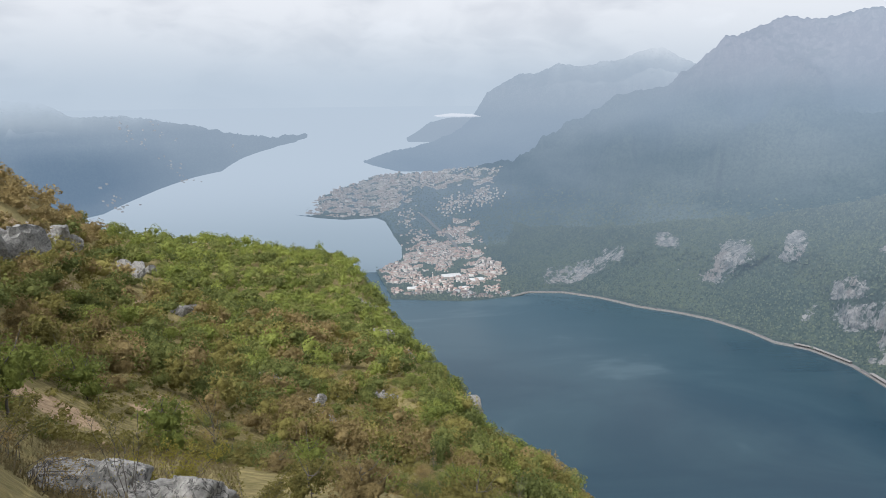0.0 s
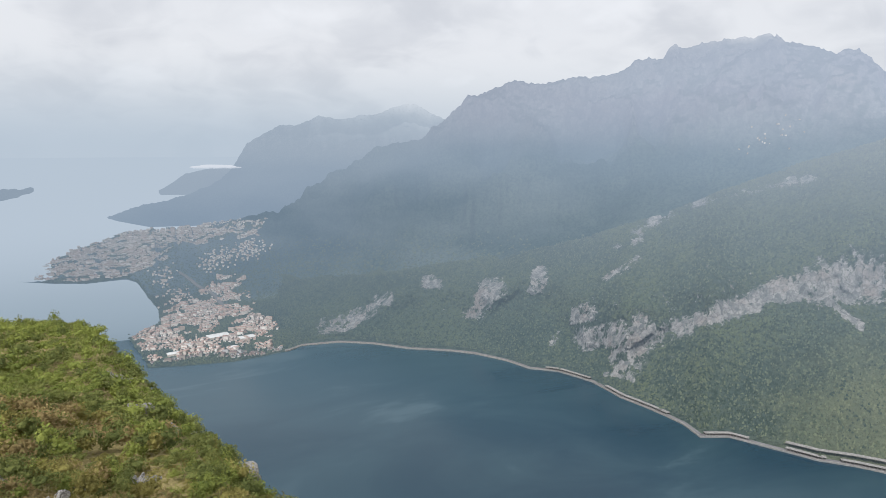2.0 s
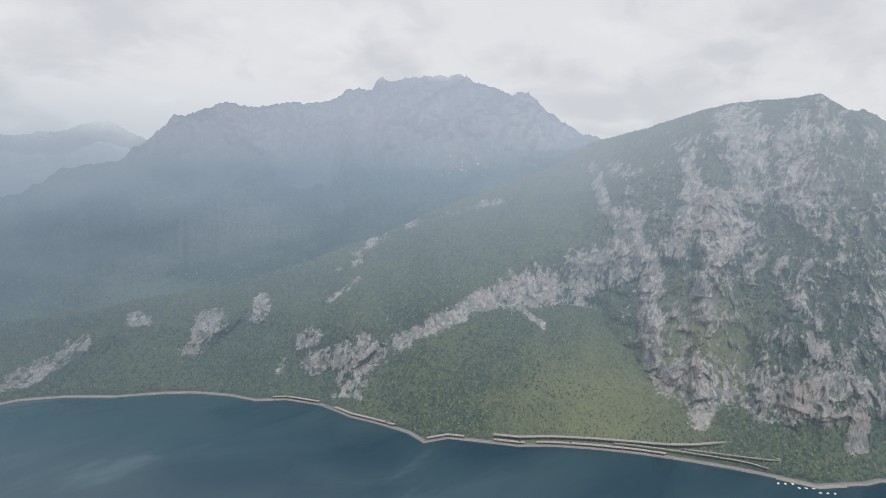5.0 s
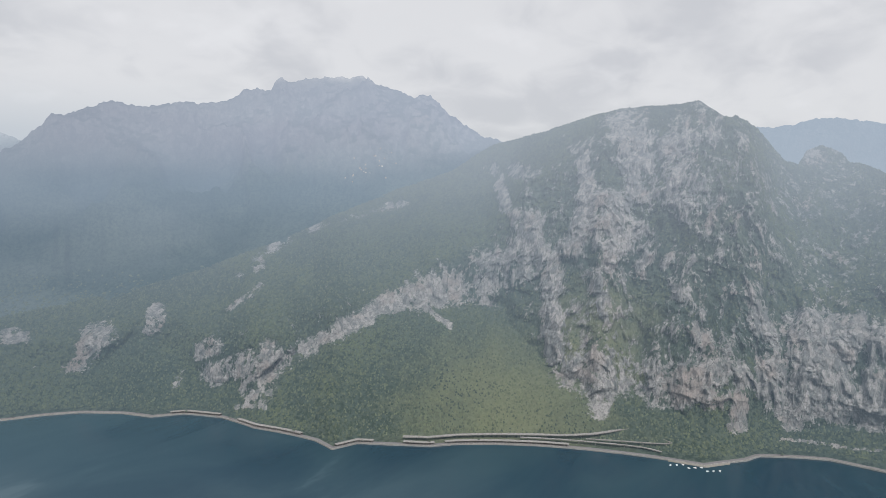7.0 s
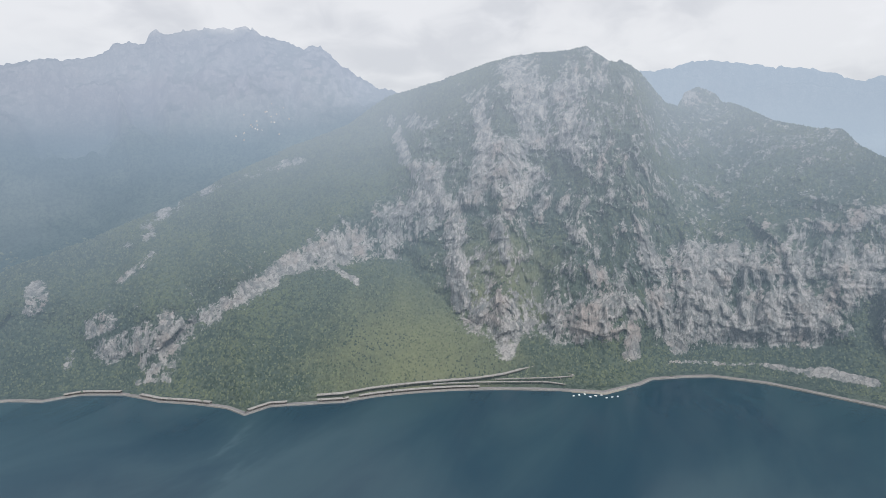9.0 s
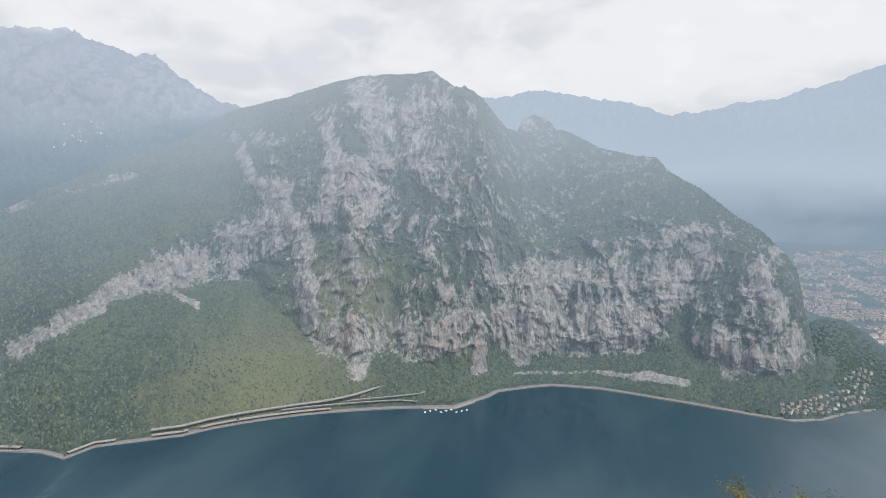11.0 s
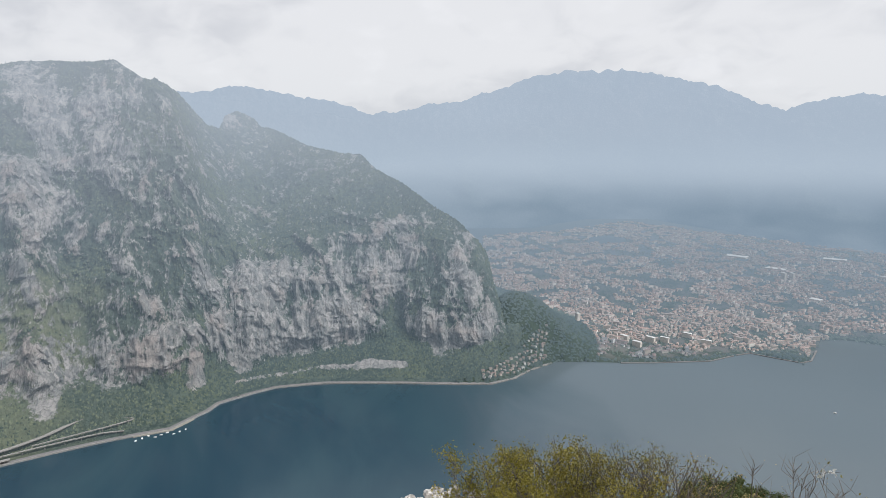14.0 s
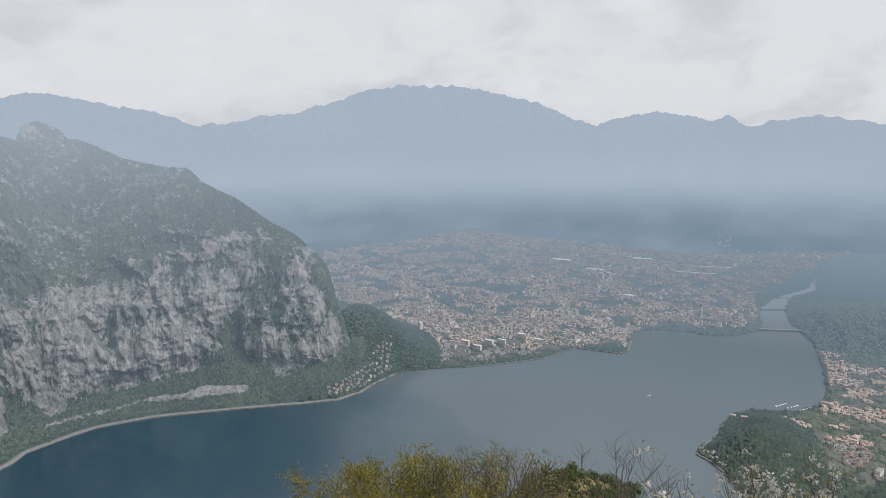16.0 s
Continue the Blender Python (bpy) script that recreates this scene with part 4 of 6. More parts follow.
# ---- towns across the water ----
def town_points(ring, count, seed, gap_scale=75.0, need=0.42):
    xy = plan(ring)
    lo, hi = xy.min(0), xy.max(0)
    x, y = (lo[:, None] + (hi - lo)[:, None] * rng.random((2, count)))
    fill = fractal(np.stack([x / gap_scale, y / gap_scale, 0 * x], -1), 3, 0.5, seed)
    stray = 150 * (fractal(np.stack([x / 160, y / 160, 0 * x + 7], -1), 3, 0.6, seed + 21) - 0.5)
    ok = inside(x + stray, y - stray, ring) & (fill > need)
    ok &= inside(x, y, EAST_LAND) | inside(x, y, SOUTH_LAND)
    ok &= south_hills(x, y) < 16
    ok &= (np.degrees(np.arctan2(x, y)) < 60) | (np.degrees(np.arctan2(x, y)) > 106.5)
    x, y = x[ok], y[ok]
    d = np.minimum(shore_distance(x, y, EAST), shore_distance(x, y, MALGRATE))
    x, y = x[d > 16], y[d > 16]
    # no two closer than a lane's width
    keep, seen = [], set()
    for i in range(len(x)):
        c = (int(x[i] // 13), int(y[i] // 13))
        if c not in seen:
            seen.add(c)
            keep.append(i)
    return x[keep], y[keep]


def town_ground(x, y):
    az = np.degrees(np.arctan2(x, y))
    r = np.hypot(x, y)
    zs = height(SHORE_P, SHORE_AZ, az, r)
    zp = height(PLAIN_P, plain_az, az, r)
    zn = height(NORTH_P, NORTH_AZ, az, r)
    north = (az < 20) & (r > np.interp(az, NORTH_AZ, np.hypot(NORTH_P[0, :, 0], NORTH_P[0, :, 1])))
    return np.where(north, zn, np.where(az < 104, zs, np.where((az > 113) | (r > 2900), zp, np.maximum(zs, zp))))


def build_plaster(k):
    one = k.put("ShaderNodeNewGeometry", "Random Per Island")
    pale = k.mix(k.span(one, 0.0, 1.0), rgb(0.66, 0.63, 0.58), rgb(0.40, 0.35, 0.30))
    return k.put("ShaderNodeBsdfPrincipled", Base_Color=k.mix(k.span(k.noise(place(k), 0.11, 3.0, 0.6), 0.4, 0.7, 0.0, 0.5), pale, rgb(0.27, 0.25, 0.235)), Roughness=0.9)


def build_roof_tiles(k):
    one = k.put("ShaderNodeNewGeometry", "Random Per Island")
    clay = k.mix(one, rgb(0.27, 0.185, 0.155), rgb(0.31, 0.25, 0.225))
    grey = k.mix(k.span(k.noise(place(k), 0.012, 2.0, 0.5), 0.52, 0.64, 0.0, 0.6), clay, rgb(0.30, 0.29, 0.28))
    return k.put("ShaderNodeBsdfPrincipled", Base_Color=grey, Roughness=0.85, Normal=bump(k, k.noise(place(k), 0.8, 2.0), 0.5, 0.3))


def tint_wall(k, r, g_, b):
    stain = k.span(k.noise(place(k), 0.2, 4.0, 0.65), 0.4, 0.7, 0.0, 0.5)
    return k.put("ShaderNodeBsdfPrincipled", Base_Color=k.mix(stain, rgb(r, g_, b), rgb(r * 0.6, g_ * 0.6, b * 0.62)), Roughness=0.9)


def tint_roof(k, r, g_, b):
    moss = k.span(k.noise(place(k), 0.25, 4.0, 0.65), 0.4, 0.7, 0.0, 0.6)
    return k.put("ShaderNodeBsdfPrincipled", Base_Color=k.mix(moss, rgb(r, g_, b), rgb(r * 0.6, g_ * 0.7, b * 0.75)), Roughness=0.85, Normal=bump(k, k.noise(place(k), 0.8, 2.0), 0.5, 0.3))


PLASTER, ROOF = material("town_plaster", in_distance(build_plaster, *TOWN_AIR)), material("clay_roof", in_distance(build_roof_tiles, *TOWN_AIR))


def house_arrays(x, y, z, w, d, h, rise, turn):
    """Houses as triangles: four walls and a hipped roof with eaves."""
    m = len(x)
    c, s = np.cos(turn), np.sin(turn)

    def put(u, v, up):
        return np.stack([x + u * c - v * s, y + u * s + v * c, z + up], -1)

    e = 0.6
    v = [put(a * w / 2, b * d / 2, -4 + 0 * h) for a, b in ((-1, -1), (1, -1), (1, 1), (-1, 1))]
    v += [put(a * w / 2, b * d / 2, h) for a, b in ((-1, -1), (1, -1), (1, 1), (-1, 1))]
    v += [put(a * (w / 2 + e), b * (d / 2 + e), h - 0.15) for a, b in ((-1, -1), (1, -1), (1, 1), (-1, 1))]
    ridge = np.maximum(w - d, 0.1 * w) / 2
    v += [put(a * ridge, 0 * w, h + rise) for a in (-1, 1)]
    v = np.stack(v, 1).reshape(-1, 3)
    f = []
    for i in range(4):
        j = (i + 1) % 4
        f += [(i, j, j + 4), (i, j + 4, i + 4)]
    f += [(8, 9, 13), (8, 13, 12), (10, 11, 12), (10, 12, 13), (9, 10, 13), (11, 8, 12)]
    f = np.array(f)[None] + np.arange(m)[:, None, None] * 14
    return v, f.reshape(-1, 3), np.tile([0] * 8 + [1] * 6, m)


SHADES = [(material("cream_plaster", in_distance(lambda k: tint_wall(k, 0.40, 0.36, 0.30), *AIR)), material("brown_tile", in_distance(lambda k: tint_roof(k, 0.19, 0.138, 0.118), *AIR))),
          (material("white_plaster", in_distance(lambda k: tint_wall(k, 0.58, 0.56, 0.52), *AIR)), material("grey_tile", in_distance(lambda k: tint_roof(k, 0.22, 0.20, 0.19), *AIR))),
          (material("ochre_plaster", in_distance(lambda k: tint_wall(k, 0.36, 0.30, 0.235), *AIR)), material("red_tile", in_distance(lambda k: tint_roof(k, 0.205, 0.135, 0.110), *AIR)))]
SHADE_NAMES = ["cream house with a brown tiled hip roof", "white house with a grey tiled hip roof", "ochre house with a red tiled hip roof"]


def house_thing(label, shade, x, y, z, w, d, h, rise, turn):
    v, f, _ = house_arrays(*(np.array([c], float) for c in (x, y, z, w, d, h, rise, turn)))
    base = drawn_in(np.array((x, y, z)))
    v = drawn_in(v) - base
    root = new("house", None)
    root.location = base
    part("wall", fast_mesh("wall", v[:8], f[:8], [SHADES[shade][0]], smooth=False), root)
    part("roof", fast_mesh("roof", v[8:], f[8:] - 8, [SHADES[shade][1]], smooth=False), root)
    tagged(root, label, "house", "houses of the lakeside towns")


def town(name, label, ring, count, seed, tall, blocks=0.12, need=0.42, singles=0, where=""):
    x, y = town_points(ring, count, seed, need=need)
    m = len(x)
    big = rng.random(m) < blocks
    w = np.where(big, 16 + 18 * rng.random(m), 7 + 7 * rng.random(m))
    d = np.where(big, 9 + 5 * rng.random(m), 6 + 4 * rng.random(m))
    h = np.where(big, tall * (1.1 + 1.1 * rng.random(m)), 4 + 4.5 * rng.random(m))
    rise = np.where(big & (rng.random(m) < 0.5), 0.5, 1.6 + 1.4 * rng.random(m))
    turn = 0.9 * np.floor(fractal(np.stack([x / 420, y / 420, 0 * x], -1), 2, 0.5, seed + 3) * 6) + 0.12 * rng.standard_normal(m) + np.where(rng.random(m) < 0.5, 1.571, 0)
    z = town_ground(x, y)
    order = np.argsort(np.hypot(x, y))
    for i in order[:singles]:
        k = int(rng.integers(3))
        house_thing(SHADE_NAMES[k] + where, k, x[i], y[i], z[i], w[i], d[i], h[i], max(rise[i], 1.2), turn[i])
    rest = np.sort(order[singles:])
    x, y, z, w, d, h, rise, turn = (c[rest] for c in (x, y, z, w, d, h, rise, turn))
    away = np.hypot(x, y) > 4100
    for far in (False, True):
        if not (away == far).any():
            continue
        v, f, i = house_arrays(*(c[away == far] for c in (x, y, z, w, d, h, rise, turn)))
        title = "backdrop_" + name if far else name
        ob = new(title, fast_mesh(title, drawn_in(v), f, [PLASTER, ROOF], smooth=False, index=i))
        tagged(ob, "distant " + label + " in haze" if far else label, "houses", kind="stuff")
    # gardens and street trees between the houses
    gx, gy = town_points(ring, int(count * 0.9), seed + 9, gap_scale=70.0, need=0.30)
    q = np.stack([gx + 8, gy + 8, town_ground(gx + 8, gy + 8)], -1)
    v, f = clumps(q, 5.5, 5.5)
    tagged(new("town_trees", fast_mesh("town_trees", drawn_in(v), f, [FAR_WOOD])), "dark green garden and street trees among the houses", "trees", kind="stuff")
    return x, y


plain_az = np.linspace(104, 160, 300)


def shore_spots(az0, az1, count):
    """Building plots in the first hundred metres from the water."""
    out = []
    for _ in range(12 * count):
        a = az0 + (az1 - az0) * rng.random()
        deep = 30 + (40 + 14 * (a - az0)) * rng.random()
        q = polar(a, float(along(np.array([a]), CLIFFS)[0]) + deep, 0.0)[:2]
        if all(np.hypot(*(q - o)) > 14 for o in out) and len(out) < count:
            out.append(q)
    return out


town("lakeside_town", "terracotta and cream houses of a lakeside town", LECCO_TOWN, 90000, 201, 8.0, 0.12, 0.45, 130, " in the lakeside town")
# a strip of houses where the cliffs end at the shore
strip = shore_spots(106.6, 112.4, 74)
for i, (x, y) in enumerate(strip):
    k = (0, 2, 1, 0, 2)[i % 5]
    house_thing(SHADE_NAMES[k] + " below the cliffs", k, x, y, float(town_ground(np.array([x]), np.array([y]))[0]), 9 + 6 * rng.random(), 7 + 4 * rng.random(), 5 + 4 * rng.random(), 2.0, rng.random() * 3)
town("small_town", "red-roofed houses of a small lakeside town", ABBADIA_TOWN, 9000, 211, 9.0, 0.1, 0.45, 90, " by the lake shore")
town("peninsula_town", "pale houses crowded on a flat headland", MANDELLO_TOWN, 36000, 221, 8.0, 0.12, 0.46)
town("harbour_village", "red-roofed houses above a small harbour", MALGRATE_TOWN, 16000, 231, 8.0, 0.03, 0.54, 90, " above the small harbour")
q = scatter_on(PLAIN_P, 150000, lambda x, y, z, up: (z > 1.2) & (np.hypot(x, y) < 4400) & ((south_hills(x, y) > 12) | ~(inside(x, y, LECCO_TOWN) | inside(x, y, MALGRATE_TOWN))))
off = np.hypot(q[:, 0], q[:, 1]) > 3050
far_hills = clumps(q[off], 7.0, 6.0)
tagged(new("backdrop_hill_woods", fast_mesh("backdrop_hill_woods", drawn_in(far_hills[0]), far_hills[1], [FAR_WOOD])), "blue-green wood on a low hill beyond the town", "woodland", kind="stuff")
cape = scatter_on(PLAIN_P, 220000, lambda x, y, z, up: (z > 1.2) & (np.hypot(x, y) < 2450) & (np.degrees(np.arctan2(x, y)) < 149) & (south_hills(x, y) > 9))
v, f = clumps(np.concatenate([q[~off], cape[:13000]]), 6.5, 6.0)
tagged(new("hill_woods", fast_mesh("hill_woods", drawn_in(v), f, [material("dark_hill_wood", in_distance(build_dark_wood, *AIR))])), "dark green wood on the low hills by the town", "woodland", kind="stuff")
tagged(new("backdrop_woodland", fast_mesh("backdrop_woodland", drawn_in(BACK_WOOD[0]), BACK_WOOD[1], [FAR_WOOD])), "blue-green wood on the slopes of the far mountain", "woodland", kind="stuff")


def hamlet(label, grid, line, seen, wide, houses, size=1.0, deep=160):
    """A few pale houses on a far slope, where the line of sight (bearing, el) meets it."""
    bearing, el = seen
    j = int(np.argmin(abs(line - bearing)))
    rr = np.hypot(grid[:, j, 0], grid[:, j, 1])
    hit = np.nonzero(np.degrees(np.arctan2(grid[:, j, 2] - H, rr)) >= el)[0]
    r = rr[hit[0]] if len(hit) else rr[40]
    b = bearing + wide * rng.standard_normal(houses)
    d = r + deep * rng.standard_normal(houses)
    x, y, _ = polar(b, d, 0 * d).T
    v, f, i = house_arrays(x, y, height(grid, line, b, d) + 2, size * (15 + 12 * rng.random(houses)), size * (12 + 6 * rng.random(houses)), size * (9 + 5 * rng.random(houses)), np.full(houses, 2.5 * size), rng.random(houses) * 3)
    tagged(new("backdrop_hamlet", fast_mesh("backdrop_hamlet", drawn_in(v), f, [PLASTER, ROOF], smooth=False, index=i)), label, "houses", kind="stuff")


west_az, saw_az = np.linspace(-36, -11, 220), np.linspace(76, 160, 440)
for bearing, el, wide, many in ((-25.6, -3.0, 0.7, 26), (-23.4, -2.95, 0.6, 16), (-18.0, -4.2, 0.2, 6), (-22.5, -6.5, 0.6, 22), (-27.6, -8.4, 0.5, 20)):
    hamlet("far white village on the hazy hillside", WEST_P, west_az, (bearing, el), wide, many)
for bearing, el, wide, many in ((1.2, -9.6, 0.8, 70), (3.6, -9.0, 0.8, 80), (1.6, -11.5, 0.7, 60), (3.4, -12.2, 0.4, 30), (-3.2, -11.0, 0.5, 30), (-2.4, -12.6, 0.6, 40), (1.0, -6.6, 1.2, 60)):
    hamlet("pale red-roofed houses on the plain between two lakeside towns", NORTH_P if el > -11.2 else SHORE_P, NORTH_AZ if el > -11.2 else SHORE_AZ, (bearing, el), wide, int(1.5 * many), 0.6)
for bearing, el, wide, many in ((48.5, 0.9, 0.9, 18), (46.6, 0.6, 0.5, 7)):
    hamlet("small white village high on the wooded shoulder", NORTH_P, NORTH_AZ, (bearing, el), wide, many, 0.3, 60)
for bearing, el, wide, many in ((141.5, -6.9, 0.4, 9),):
    hamlet("far pale village below the saw-toothed ridge", SAW_P, saw_az, (bearing, el), wide, many)


# ---- plants and stones of the near hill ----
def build_leaf(dark, light, many=False):
    """Leaves whose tone differs from tree to tree, and from leaf to leaf. many: trees joined in one mesh carry their own tone."""
    def build(k):
        one = k.put("ShaderNodeNewGeometry", "Random Per Island")
        if many:
            node = k.tree.nodes.new("ShaderNodeAttribute")
            node.attribute_name = "tone"
            tree = node.outputs["Fac"]
        else:
            tree = k.put("ShaderNodeObjectInfo", "Random")
        leafy = k.noise(place(k), 2.4, 6.0, 0.8)
        mixed = k.math("ADD", k.math("MULTIPLY", one, 0.30), k.math("ADD", k.math("MULTIPLY", k.span(leafy, 0.38, 0.62), 0.28), k.math("MULTIPLY", tree, 0.42)))
        colour = k.mix(mixed, dark, light)
        front = k.put("ShaderNodeBsdfPrincipled", Base_Color=colour, Roughness=0.8, Specular_IOR_Level=0.15, Normal=bump(k, leafy, 1.0, 0.4))
        return k.put("ShaderNodeMixShader", i0=0.22, i1=front, i2=k.put("ShaderNodeBsdfTranslucent", Color=colour))
    return build


def build_bark(k):
    streak = k.noise(stretched(k, 6, 6, 1.2), 1.0, 4.0, 0.6)
    return k.put("ShaderNodeBsdfPrincipled", Base_Color=k.mix(streak, rgb(0.055, 0.045, 0.036), rgb(0.16, 0.14, 0.12)), Roughness=0.9)


def build_stone(k):
    grain = k.noise(place(k), 7.0, 6.0, 0.7)
    lichen = k.noise(place(k), 2.2, 5.0, 0.6)
    colour = k.mix(k.span(grain, 0.3, 0.7), rgb(0.14, 0.135, 0.125), rgb(0.36, 0.345, 0.315))
    seam = k.math("ABSOLUTE", k.math("SUBTRACT", k.noise(stretched(k, 1.0, 1.0, 0.6), 3.4, 5.0, 0.62, distort=0.5), 0.5))
    colour = k.mix(k.span(lichen, 0.52, 0.64, 0.0, 0.7), colour, rgb(0.075, 0.073, 0.066))
    colour = k.mix(k.span(seam, 0.006, 0.030, 0.85, 0.0), colour, rgb(0.035, 0.034, 0.03))
    return k.put("ShaderNodeBsdfPrincipled", Base_Color=colour, Roughness=0.9, Normal=bump(k, k.noise(place(k), 7.0, 6.0, 0.7), 0.9, 0.06))


GREENS = (("green_leaf", rgb(0.066, 0.088, 0.026), rgb(0.255, 0.268, 0.078)), ("olive_leaf", rgb(0.118, 0.108, 0.030), rgb(0.340, 0.298, 0.090)),
          ("fresh_leaf", rgb(0.098, 0.130, 0.028), rgb(0.315, 0.345, 0.080)), ("budding_twigs", rgb(0.150, 0.116, 0.048), rgb(0.400, 0.300, 0.130)),
          ("evergreen_leaf", rgb(0.032, 0.046, 0.018), rgb(0.100, 0.122, 0.044)))
LEAVES = [material(name, build_leaf(dark, light)) for name, dark, light in GREENS]
SCRUB_LEAVES = [material(name + "_of_scrub", build_leaf(dark, light, True)) for name, dark, light in GREENS]
BARK, STONE = material("bark", build_bark), material("limestone_boulder", build_stone)
BLOSSOM = material("white_blossom", build_leaf(rgb(0.62, 0.60, 0.55), rgb(0.80, 0.80, 0.77)))
GOLD = material("yellow_green_leaf", build_leaf(rgb(0.17, 0.155, 0.028), rgb(0.44, 0.375, 0.075)))


def tube(points, radii, sides=5):
    """A tapered limb along points: vertices and quads."""
    points = np.asarray(points, float)
    t = np.gradient(points, axis=0)
    t /= np.linalg.norm(t, axis=1, keepdims=True) + 1e-9
    ref = np.array((0.31, 0.95, 0.05))
    a = np.cross(t, ref)
    a /= np.linalg.norm(a, axis=1, keepdims=True) + 1e-9
    b = np.cross(t, a)
    ang = np.arange(sides) * 2 * np.pi / sides
    ring = points[:, None] + np.asarray(radii)[:, None, None] * (a[:, None] * np.cos(ang)[None, :, None] + b[:, None] * np.sin(ang)[None, :, None])
    f = []
    for i in range(len(points) - 1):
        for j in range(sides):
            k = (j + 1) % sides
            f.append((i * sides + j, i * sides + k, (i + 1) * sides + k, (i + 1) * sides + j))
    return ring.reshape(-1, 3), np.array(f)


def join(pieces):
    v, f, n0 = [], [], 0
    for pv, pf in pieces:
        v.append(pv)
        f.append(pf + n0)
        n0 += len(pv)
    return np.concatenate(v), np.concatenate(f)


def leaf_quads(centre, size, outward, g):
    """A bent leaf-like quad at each centre, facing more or less outward."""
    m = len(centre)
    nrm = outward + 0.8 * g.standard_normal((m, 3)) + np.array((0, 0, 0.35))
    nrm /= np.linalg.norm(nrm, axis=1, keepdims=True)
    u = np.cross(nrm, g.standard_normal((m, 3)))
    u /= np.linalg.norm(u, axis=1, keepdims=True) + 1e-9
    w = np.cross(nrm, u)
    s = (size * (0.6 + 0.8 * g.random((m, 1))))
    q = np.stack([centre - u * s, centre - w * s * 0.55 + nrm * s * 0.2, centre + u * s, centre + w * s * 0.55 + nrm * s * 0.2], 1)
    f = np.arange(m)[:, None] * 4 + np.arange(4)[None]
    return q.reshape(-1, 3), f


def leaf_tips(centre, size, g):
    """One small pointed leaf-cluster at each centre, turned any way."""
    m = len(centre)
    u, w = g.standard_normal((2, m, 3))
    u /= np.linalg.norm(u, axis=1, keepdims=True)
    w = w - u * np.sum(u * w, axis=1, keepdims=True)
    w /= np.linalg.norm(w, axis=1, keepdims=True) + 1e-9
    s = size * (0.6 + 0.8 * g.random((m, 1)))
    q = np.stack([centre - u * s, centre + u * s * 0.5 - w * s * 0.8, centre + u * s * 0.5 + w * s * 0.8], 1)
    return q.reshape(-1, 3), np.arange(m)[:, None] * 3 + np.arange(3)[None]


def crown_arrays(g, count, width, tall, leaf, lobes=9, low=0.08, core=0.78, far=False):
    """Leaves on the outsides of several overlapping lobes, with gaps between them."""
    c = g.standard_normal((lobes, 3))
    c /= np.linalg.norm(c, axis=1, keepdims=True)
    c *= np.array((width * 0.30, width * 0.30, tall * 0.26)) * g.random((lobes, 1)) ** 0.4
    c[:, 2] += tall * (low + (1 - low) * 0.5)
    rad = np.stack([width * (0.18 + 0.12 * g.random(lobes))] * 2 + [tall * (0.16 + 0.10 * g.random(lobes))], -1)
    if far:
        rad = rad * 1.3
    k = g.integers(0, lobes, count)
    d = g.standard_normal((count, 3))
    d[:, 2] = np.abs(d[:, 2]) * 1.0 - 0.35
    d /= np.linalg.norm(d, axis=1, keepdims=True)
    p = c[k] + rad[k] * d * (0.72 + 0.5 * g.random((count, 1)))
    pieces = [leaf_tips(p, leaf, g) if far else leaf_quads(p, leaf, d, g)]
    # the dense inside of each lobe
    sides = 5 if far else 7
    turn = np.arange(sides) * 6.2832 / sides
    for i in range(lobes if core else 0):
        rings = []
        for up, wide in ((-0.75, 0.62), (-0.1, 1.0), (0.55, 0.78), (0.97, 0.12)):
            wob = core * (0.8 + 0.4 * g.random(sides))
            rings.append(np.stack([c[i, 0] + rad[i, 0] * wide * wob * np.cos(turn), c[i, 1] + rad[i, 1] * wide * wob * np.sin(turn), c[i, 2] + rad[i, 2] * up * wob], -1))
        v = np.concatenate(rings)
        f = [(a * sides + j, a * sides + (j + 1) % sides, (a + 1) * sides + (j + 1) % sides, (a + 1) * sides + j) for a in range(3) for j in range(sides)]
        if far:
            f = [t for q in f for t in ((q[0], q[1], q[2]), (q[0], q[2], q[3]))]
        pieces.append((v, np.array(f)))
    return join(pieces)


def limbs_arrays(g, tall, width, thick, arms=6, sides=5):
    pieces = []
    top = np.array((0.1 * width * g.standard_normal(), 0.1 * width * g.standard_normal(), tall * 0.8))
    spine = np.linspace(0, 1, 6)[:, None] * top + 0.03 * tall * g.standard_normal((6, 3)) * np.linspace(0, 1, 6)[:, None]
    spine[0, 2] = -0.4
    pieces.append(tube(spine, thick * np.linspace(1, 0.25, 6), sides))
    for a in range(arms):
        s = 0.2 + 0.65 * (a + g.random()) / arms
        base = top * s
        turn = 2.4 * a + g.random()
        reach = width * (0.32 + 0.15 * g.random()) * (1.1 - 0.5 * s)
        tip = base + np.array((reach * math.cos(turn), reach * math.sin(turn), tall * (0.22 + 0.2 * g.random())))
        mid = (base + tip) / 2 + np.array((0, 0, -0.05 * tall))
        pieces.append(tube([base, mid, tip], thick * np.array((0.5, 0.32, 0.1)), max(sides - 1, 3)))
    return join(pieces)


def tree_thing(label, seed, width, tall, leaf_mat, leaves, leaf, kind="tree", bare=False):
    g = np.random.default_rng(seed)
    root = new(kind, None)
    root.empty_display_size = 0.3
    part("trunk", fast_mesh("trunk", *limbs_arrays(g, tall, width, (0.009 if bare else 0.022) * tall ** 0.8, 11 if bare else 6), [BARK]), root)
    if not bare:
        part("crown", fast_mesh("crown", *crown_arrays(g, leaves, width, tall, leaf, 8, low=-0.22, core=0.42, far=True), [leaf_mat]), root)
    return tagged(root, label, kind, "trees and shrubs on the hillside")


